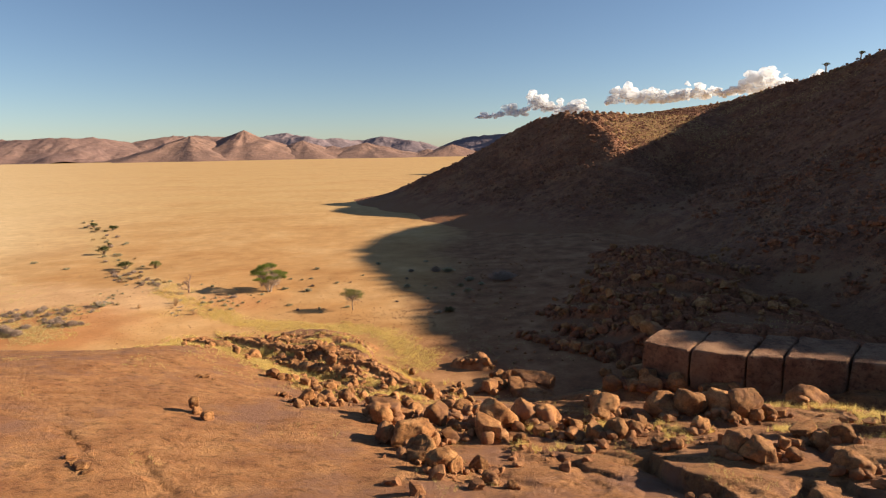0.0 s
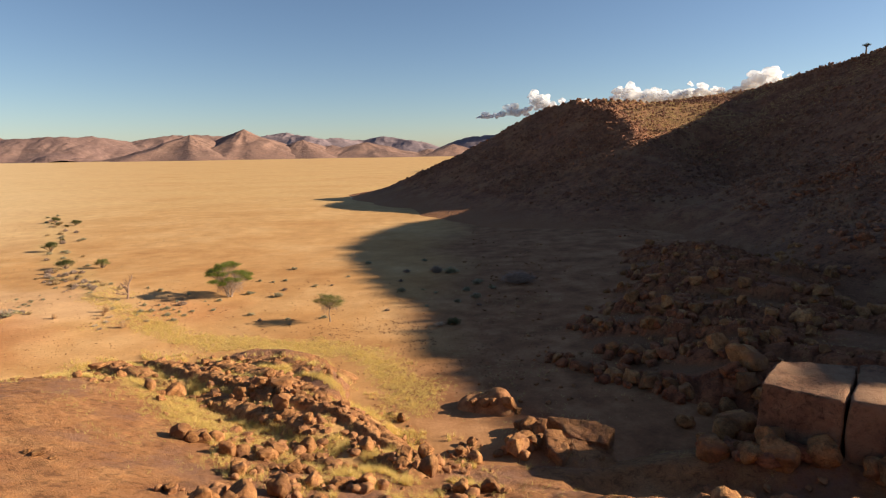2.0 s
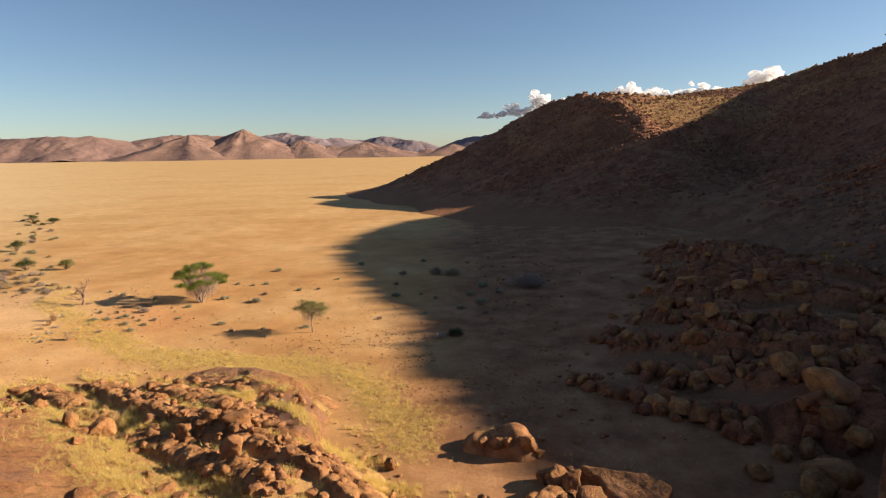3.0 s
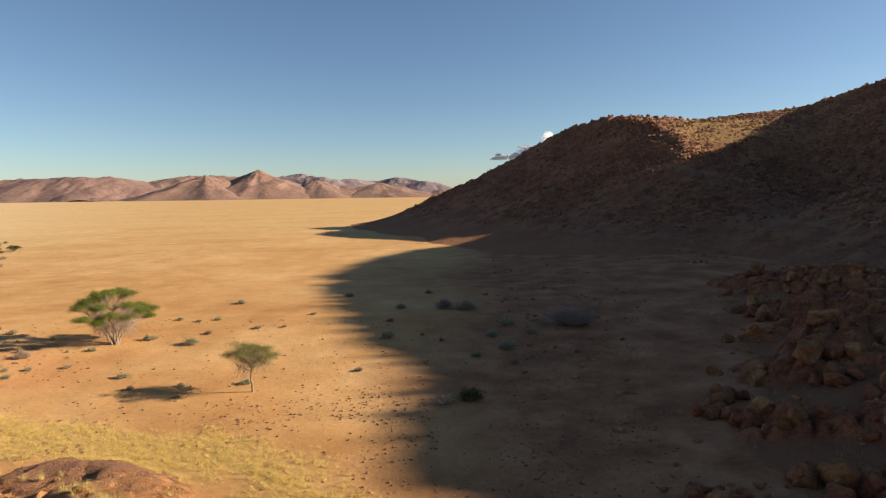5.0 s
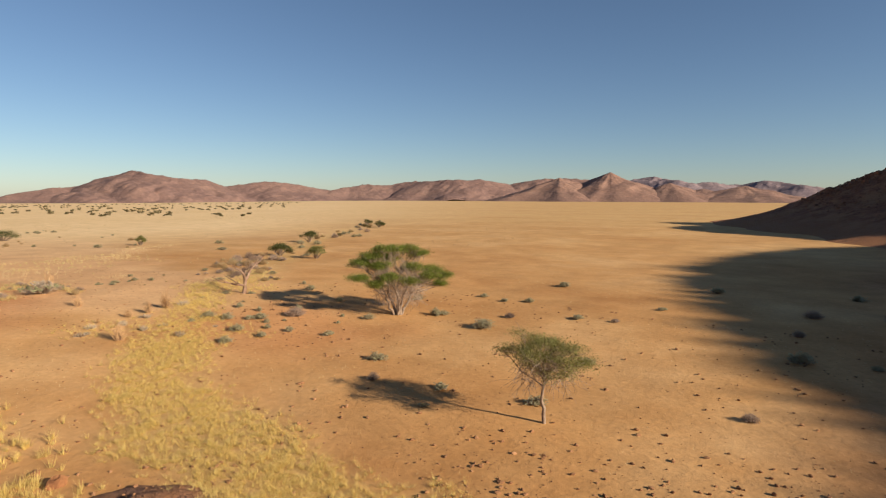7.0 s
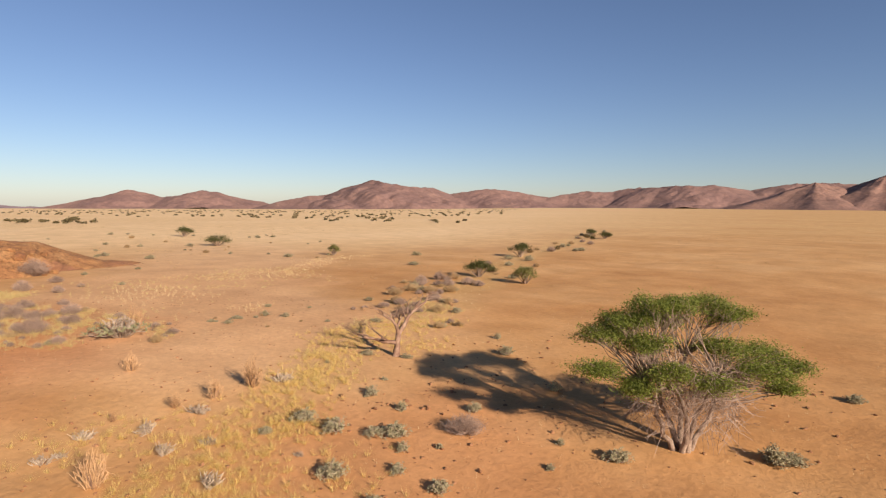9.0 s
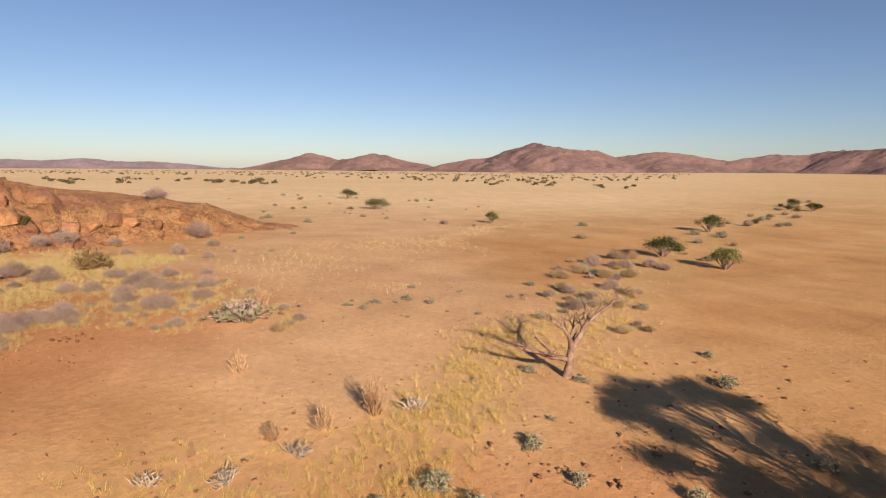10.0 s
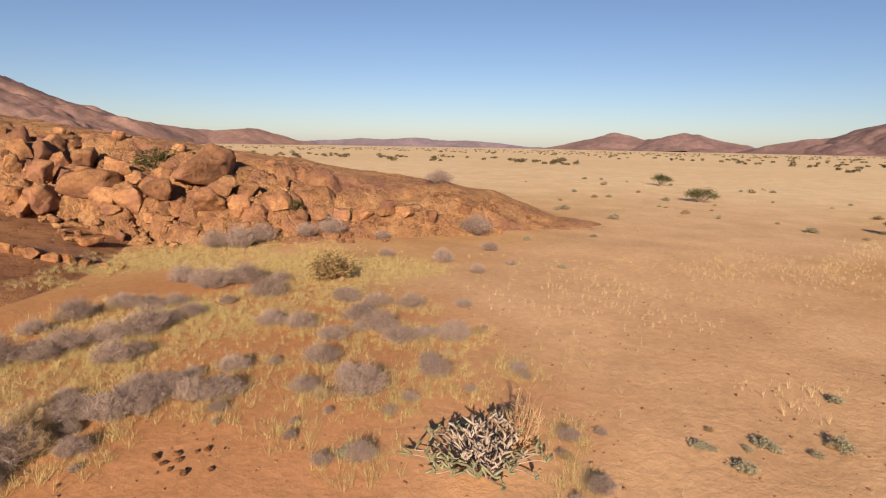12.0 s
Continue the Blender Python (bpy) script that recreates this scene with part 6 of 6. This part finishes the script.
for x, y, w in FAR_SHRUBS:
    shrub(SAGE_SHRUB if y > 104 else GREY_SHRUB, "grey_shrub", "dry grey twiggy shrub on the sand", x, y, w * 0.9, 0.9)
for x, y, w in PALE_SHRUBS:
    shrub(WHITE_SHRUB, "pale_shrub", "bleached leafless little shrub on the sand", x, y, w * 0.72, 0.9)
for x, y, w in DRY_SHRUBS:
    shrub(BROWN_SHRUB, "brown_shrub", "brown dry twiggy bush on the sand", x, y, w * 0.9, 1.0)
for k in range(34):
    along_it = RNG.random()
    x, y = -74 - 72 * along_it + RNG.gauss(0, 2.2), 137 + 108 * along_it + RNG.gauss(0, 2.2)
    kind = RNG.choice((GREY_SHRUB, GREEN_SHRUB, STRAW_SHRUB, STRAW_SHRUB, SAGE_SHRUB, SAGE_SHRUB))
    shrub(kind, "wash_shrub", "low dusty shrub along the dry wash", x, y, RNG.uniform(0.6, 1.4) + 0.5 * along_it, 0.85)
for k in range(40):
    x, y = RNG.uniform(-190, -88), RNG.uniform(100, 150)
    shrub(RNG.choice((SAGE_SHRUB, STRAW_SHRUB, SAGE_SHRUB)), "flat_shrub", "small dusty shrub on the pale flat", x, y, RNG.uniform(0.5, 1.3), 0.8)
shrub(YELLOW_SHRUB, "yellow_shrub", "olive-brown dense bush beside grey shrubs", -76.4, 91.9, 2.4, 0.9)
shrub(GREEN_SHRUB, "green_shrub", "grey-green bush on top of the rock ridge", -92.6, 71.3, 3.6, 0.8)
shrub(GREEN_SHRUB, "green_shrub", "small green bush at the foot of the rock ridge", -89.0, 84.4, 1.5, 0.9)
shrub(GREY_SHRUB, "grey_shrub", "grey twiggy bush against the rock ridge", -93.9, 97.8, 2.7, 0.9)
shrub(GREY_SHRUB, "grey_shrub", "grey twiggy bush on the rock ridge", -104.5, 93.0, 2.6, 0.7)
shrub(GREY_SHRUB, "grey_shrub", "large shaded grey bush on the sand", 11.5, 123.0, 5.0, 0.55)
shrub(GREEN_SHRUB, "green_shrub", "green bush in the shade of the hill", 0.3, 101.5, 1.7, 0.8)
shrub(WHITE_SHRUB, "pale_shrub", "bleached fallen branch at the shadow's edge", -1.7, 100.8, 1.5, 0.9)


def round_bush(x, y, width, height, seed, label, leaf=None, name="dark_bush"):
    """A dense thorn bush: stems with many leaf clumps, open below."""
    rng = random.Random(seed)
    root = empty_thing(name, x, y, label, "bush", "bushes on the plain")
    bv, bf, lv, lf = [], [], [], []
    for _ in range(26):
        a, q = rng.uniform(0, 6.283), math.sqrt(rng.random())
        c = Vector((math.cos(a) * q * width * 0.43, math.sin(a) * q * width * 0.43, height * (0.86 - 0.35 * q * q) * rng.uniform(0.72, 1.05)))
        tube(bv, bf, curve(Vector((0, 0, -0.1)), c, rng, 0.15, 4), [0.07, 0.055, 0.04, 0.03, 0.01], 5)
        leaves(lv, lf, c, width * 0.19, 90, 0.028 * width ** 0.6 + 0.03, rng, 0.5)
    tagged(link_mesh("stem_mass", bv, bf, BARK, True, root), kind="stuff")
    link_mesh("crown", lv, lf, leaf or LEAF_DARK, False, root, "dense dark green leaves")
    return root


round_bush(-75.5, 139.2, 3.7, 2.0, 41, "dense dark green thorn bush with a flat top")
round_bush(-93.0, 161.4, 3.6, 2.6, 42, "dense dark green thorn bush on the plain")
round_bush(-68.6, 140.0, 2.7, 2.0, 43, "sparse brownish thorn bush on the plain", LEAF_GREY, "thorn_bush")
round_bush(-139.5, 126.6, 4.4, 2.3, 44, "umbrella-shaped green acacia on the plain", LEAF_DARK, "acacia_bush")
round_bush(-172.0, 127.2, 4.3, 2.5, 45, "umbrella-shaped brownish acacia on the plain", LEAF_DARK, "acacia_bush")
round_bush(-109.5, 136.8, 1.9, 1.9, 46, "small sparse green tree on the plain", LEAF_GREY, "thorn_bush")
round_bush(-131.0, 221.0, 3.2, 2.2, 47, "dark thorn bush far out on the plain")
round_bush(-118.5, 212.0, 3.2, 1.9, 48, "dark thorn bush far out on the plain")


def euphorbia(x, y, seed):
    """A sprawling succulent of pale bare stems with green tips."""
    rng = random.Random(seed)
    root = empty_thing("succulent_bush", x, y, "sprawling pale-stemmed succulent bush with green tips", "bush")
    wv, wf, gv, gf = [], [], [], []
    for _ in range(95):
        a, q = rng.uniform(0, 6.283), rng.random() ** 0.55
        tip = Vector((math.cos(a) * 1.8 * q * (1 + 0.25 * math.sin(3 * a)), math.sin(a) * 1.45 * q * (1 + 0.2 * math.cos(4 * a)), 0.8 * (1 - 0.7 * q ** 2) * rng.uniform(0.7, 1.1) + 0.1))
        pts = curve(Vector((math.cos(a) * 0.25, math.sin(a) * 0.25, 0)), tip, rng, 0.25, 5, 0.1)
        tube(wv, wf, pts, [0.028, 0.024, 0.02, 0.017, 0.014, 0.011], 4)
        for _ in range(3):
            e = pts[-1] + Vector((rng.gauss(0, 0.12), rng.gauss(0, 0.12), rng.uniform(0.0, 0.22)))
            tube(gv if q > 0.62 else wv, gf if q > 0.62 else wf, [pts[-1], (pts[-1] + e) / 2 + Vector((rng.gauss(0, 0.03), rng.gauss(0, 0.03), 0)), e], [0.022, 0.034, 0.02], 4)
    tagged(link_mesh("stem_mass", wv, wf, STEM_GREY, True, root, "bleached bare stems"), kind="stuff")
    tagged(link_mesh("tip_mass", gv, gf, SUCCULENT, True, root, "fleshy green tips"), kind="stuff")


euphorbia(-59.4, 101.5, 51)
shrub(BROWN_SHRUB, "brown_shrub", "brown dry twiggy bush beside the succulent", -60.4, 102.3, 1.5, 1.1)


def quiver_tree(x, y, seed):
    rng = random.Random(seed)
    root = empty_thing("quiver_tree", x, y, "bare-trunked tree with a forked crown on the crest", "tree", "trees on the crest")
    v, f, lv, lf = [], [], [], []
    tube(v, f, curve(Vector((0, 0, -0.5)), Vector((0, 0, 2.2)), rng, 0.03, 4), [0.4, 0.34, 0.3, 0.26, 0.24], 8)
    for _ in range(14):
        a, q = rng.uniform(0, 6.283), math.sqrt(rng.random())
        c = Vector((math.cos(a) * q * 1.3, math.sin(a) * q * 1.3, 3.5 - q * 0.5))
        tube(v, f, curve(Vector((0, 0, 2.1)), c, rng, 0.1, 4), [0.16, 0.14, 0.12, 0.1, 0.07], 5)
        leaves(lv, lf, c, 0.45, 22, 0.16, rng, 0.6)
    link_mesh("trunk", v, f, BARK, True, root)
    link_mesh("crown", lv, lf, LEAF_DARK, False, root)


quiver_tree(161, 262, 61)
quiver_tree(168.6, 252.2, 62)


# ---- dry grass ----


def grass(name, tries, box, weight, height, blades, material, label, seed, sink=0.02, spread=0.24):
    rng = np.random.RandomState(seed)
    x = rng.uniform(box[0], box[1], tries)
    y = rng.uniform(box[2], box[3], tries)
    keep = rng.random_sample(tries) < weight(x, y)
    x, y = x[keep], y[keep]
    z = surface(x, y) - sink
    n = len(x)
    a = rng.uniform(0, 2 * np.pi, (n, blades))
    out = rng.uniform(0.1, 1.0, (n, blades)) * spread
    h = height * rng.uniform(0.5, 1.25, (n, blades)) * rng.uniform(0.6, 1.2, (n, 1))
    bx, by = x[:, None] + np.cos(a) * out * 0.35, y[:, None] + np.sin(a) * out * 0.35
    tx, ty = x[:, None] + np.cos(a) * out * 1.6, y[:, None] + np.sin(a) * out * 1.6
    side = a + np.pi / 2 + rng.uniform(-0.8, 0.8, a.shape)
    wide = 0.0045 * height / 0.35
    zz = np.broadcast_to(z[:, None], a.shape)
    p0 = np.stack([bx - np.cos(side) * wide, by - np.sin(side) * wide, zz], -1)
    p1 = np.stack([bx + np.cos(side) * wide, by + np.sin(side) * wide, zz], -1)
    p2 = np.stack([tx, ty, zz + h], -1)
    verts = np.stack([p0, p1, p2], 2).reshape(-1, 3)
    tris = np.arange(len(verts)).reshape(-1, 3)
    me = bpy.data.meshes.new(name)
    me.vertices.add(len(verts))
    me.vertices.foreach_set("co", verts.ravel())
    me.loops.add(tris.size)
    me.loops.foreach_set("vertex_index", tris.ravel())
    me.polygons.add(len(tris))
    me.polygons.foreach_set("loop_start", np.arange(0, tris.size, 3))
    me.polygons.foreach_set("loop_total", np.full(len(tris), 3))
    me.materials.append(material)
    me.update(calc_edges=True)
    return tagged(new(name, me), label, "grass", kind="stuff")


grass("meadow_grass", 60000, (-92, -56, 74, 124), lambda x, y: 0.8 * density(x, y) * (surface(x, y) - plain_height(x, y) < 0.4), 0.26, 26, GRASS_OLIVE, "pale olive dry grass between grey shrubs", 86)
grass("dry_grass", 130000, (-56, 2, 62, 124), lambda x, y: 0.8 * density(x, y), 0.27, 30, GRASS, "thick yellow dry grass tufts", 91)
grass("far_grass", 60000, (-160, -50, 104, 250), lambda x, y: 0.25 * density(x, y), 0.28, 10, GRASS_PALE, "pale bleached grass along the dry wash", 92)
grass("plain_scrub", 16000, (-260, -62, 94, 260), lambda x, y: 0.16 * sstep(0.0, 0.4, fbm(x, y, 26, 3, 69)) + 0.012, 0.42, 16, TWIG_STRAW, "small dry scrub scattered over the plain", 85, 0.02, 0.4)
grass("thin_grass", 26000, (-60, 14, 76, 140), lambda x, y: 0.22 * sstep(0.05, 0.5, fbm(x, y, 12, 3, 93)) + 0.03, 0.2, 5, GRASS_PALE, "thin scattered grass tufts on the sand", 94, 0.02, 0.1)
grass("rock_grass", 26000, (-45, 45, 28, 84), lambda x, y: 0.55 * sstep(0.22, 0.45, fbm(x, y, 5, 3, 95)) * sstep(0, 14, x + 8 + (y - 40) * 0.0) + 0.35 * sstep(0.3, 0.5, fbm(x, y, 4, 3, 96)) + 0.6 * sstep(0.12, 0.3, fbm(x, y, 3.0, 3, 96)) * sstep(5, 2, along(x, y, [(-30, 70), (-20, 62), (-13, 57)])[0]), 0.35, 10, GRASS, "yellow grass tufts between the rocks", 97)
grass("mound_grass", 60000, (-42, 4, 54, 92), lambda x, y: 0.75 * mound_soil(x, y) * near_line(x, y, MOUND, 11) * sstep(-0.12, 0.15, fbm(x, y, 1.7, 3, 39)), 0.46, 30, GRASS, "yellow grass in the clefts of the mound", 89)
grass("ledge_grass", 16000, (4, 45, 36, 58), lambda x, y: sstep(0.0, 0.2, fbm(x, y, 2.2, 3, 79)) * sstep(6, 2, along(x, y, [(4, 41), (9, 44), (18, 45), (27, 44), (40, 42)])[0]), 0.5, 22, GRASS, "bright yellow grass tufts among the boulders", 88)
grass("hill_grass", 16000, (20, 190, 150, 330), lambda x, y: sstep(10, 24, hill_height(x, y)) * sstep(-0.1, 0.3, fbm(x, y, 25, 3, 59)), 0.55, 5, GRASS_PALE, "dry ochre grass on the hill's crest", 90)
grass("shoulder_grass", 60000, (72, 165, 240, 330), lambda x, y: 0.9 * sstep(-0.3, 0.2, fbm(x, y, 14, 3, 60)), 0.5, 5, GRASS, "golden dry grass on the hill's shoulder", 87)
grass("shade_grass", 30000, (0, 40, 72, 125), lambda x, y: 0.3 * sstep(0.1, 0.4, fbm(x, y, 7, 3, 98)), 0.26, 8, GRASS_OLIVE, "pale grass tufts in the shade of the hill", 99)


def by_shrubs(x, y):
    """Close round the shrubs of the western slope."""
    near = np.full(np.shape(x), 9.0)
    for sx, sy, sw in SLOPE_SHRUBS + EDGE_SHRUBS:
        near = np.minimum(near, np.hypot(x - sx, y - sy) / (0.5 + 0.6 * sw))
    return sstep(1.6, 0.5, near + 0.5 * fbm(x, y, 1.4, 2, 90))


grass("shrub_straw", 24000, (-76, -54, 81, 104), lambda x, y: 0.5 * by_shrubs(x, y), 0.3, 16, GRASS_OLIVE, "straw tufts round the grey shrubs", 98)


def wisps(x, y):
    """Patches of pale standing straw on the bare western sand."""
    a = sstep(5.5, 1.5, np.hypot((x + 75) * 0.8, y - 105.5) + 3.5 * fbm(x, y, 2.5, 3, 64))
    b = sstep(3.5, 1.0, along(x, y, [(-84, 114), (-86, 120), (-99, 130), (-106, 138)])[0] + 2.5 * fbm(x, y, 3, 3, 66))
    c = sstep(2.2, 0.8, np.hypot(x + 64.6, y - 110.6) + 1.6 * fbm(x, y, 1.5, 3, 67))
    return np.maximum.reduce([a, b, c])


grass("standing_straw", 16000, (-110, -58, 96, 142), lambda x, y: 0.5 * wisps(x, y), 0.32, 9, GRASS_PALE, "pale upright straw on the bare sand", 84, 0.02, 0.12)


def far_bushes(count, seed):
    """Hundreds of thorn bushes strewn over the far plain."""
    rng = random.Random(seed)
    v, f = [], []
    for _ in range(count):
        b, r = radians(rng.uniform(47, 131)), 260 + 1500 * rng.random() ** 1.1
        if b < radians(48) and r < 420:
            continue
        x, y = -20 - r * math.sin(b), 60 + r * math.cos(b)
        if float(fbm(np.array(x), np.array(y), 170, 2, 78)) < -0.25:
            continue
        z = float(plain_height(x, y))
        w = rng.uniform(1.6, 4.6)
        h = w * rng.uniform(0.35, 0.6)
        for _ in range(9):
            a, q = rng.uniform(0, 6.283), math.sqrt(rng.random())
            c = Vector((x + math.cos(a) * q * w * 0.4, y + math.sin(a) * q * w * 0.4, z + h * rng.uniform(0.3, 0.9) * (1 - 0.3 * q)))
            leaves(v, f, c, w * 0.22, 8, 0.5, rng, 0.5)
    return tagged(link_mesh("far_thorn_bushes", v, f, LEAF_FAR, False), "scattered dark thorn bushes on the far plain", "bushes", kind="stuff")


far_bushes(1500, 77)
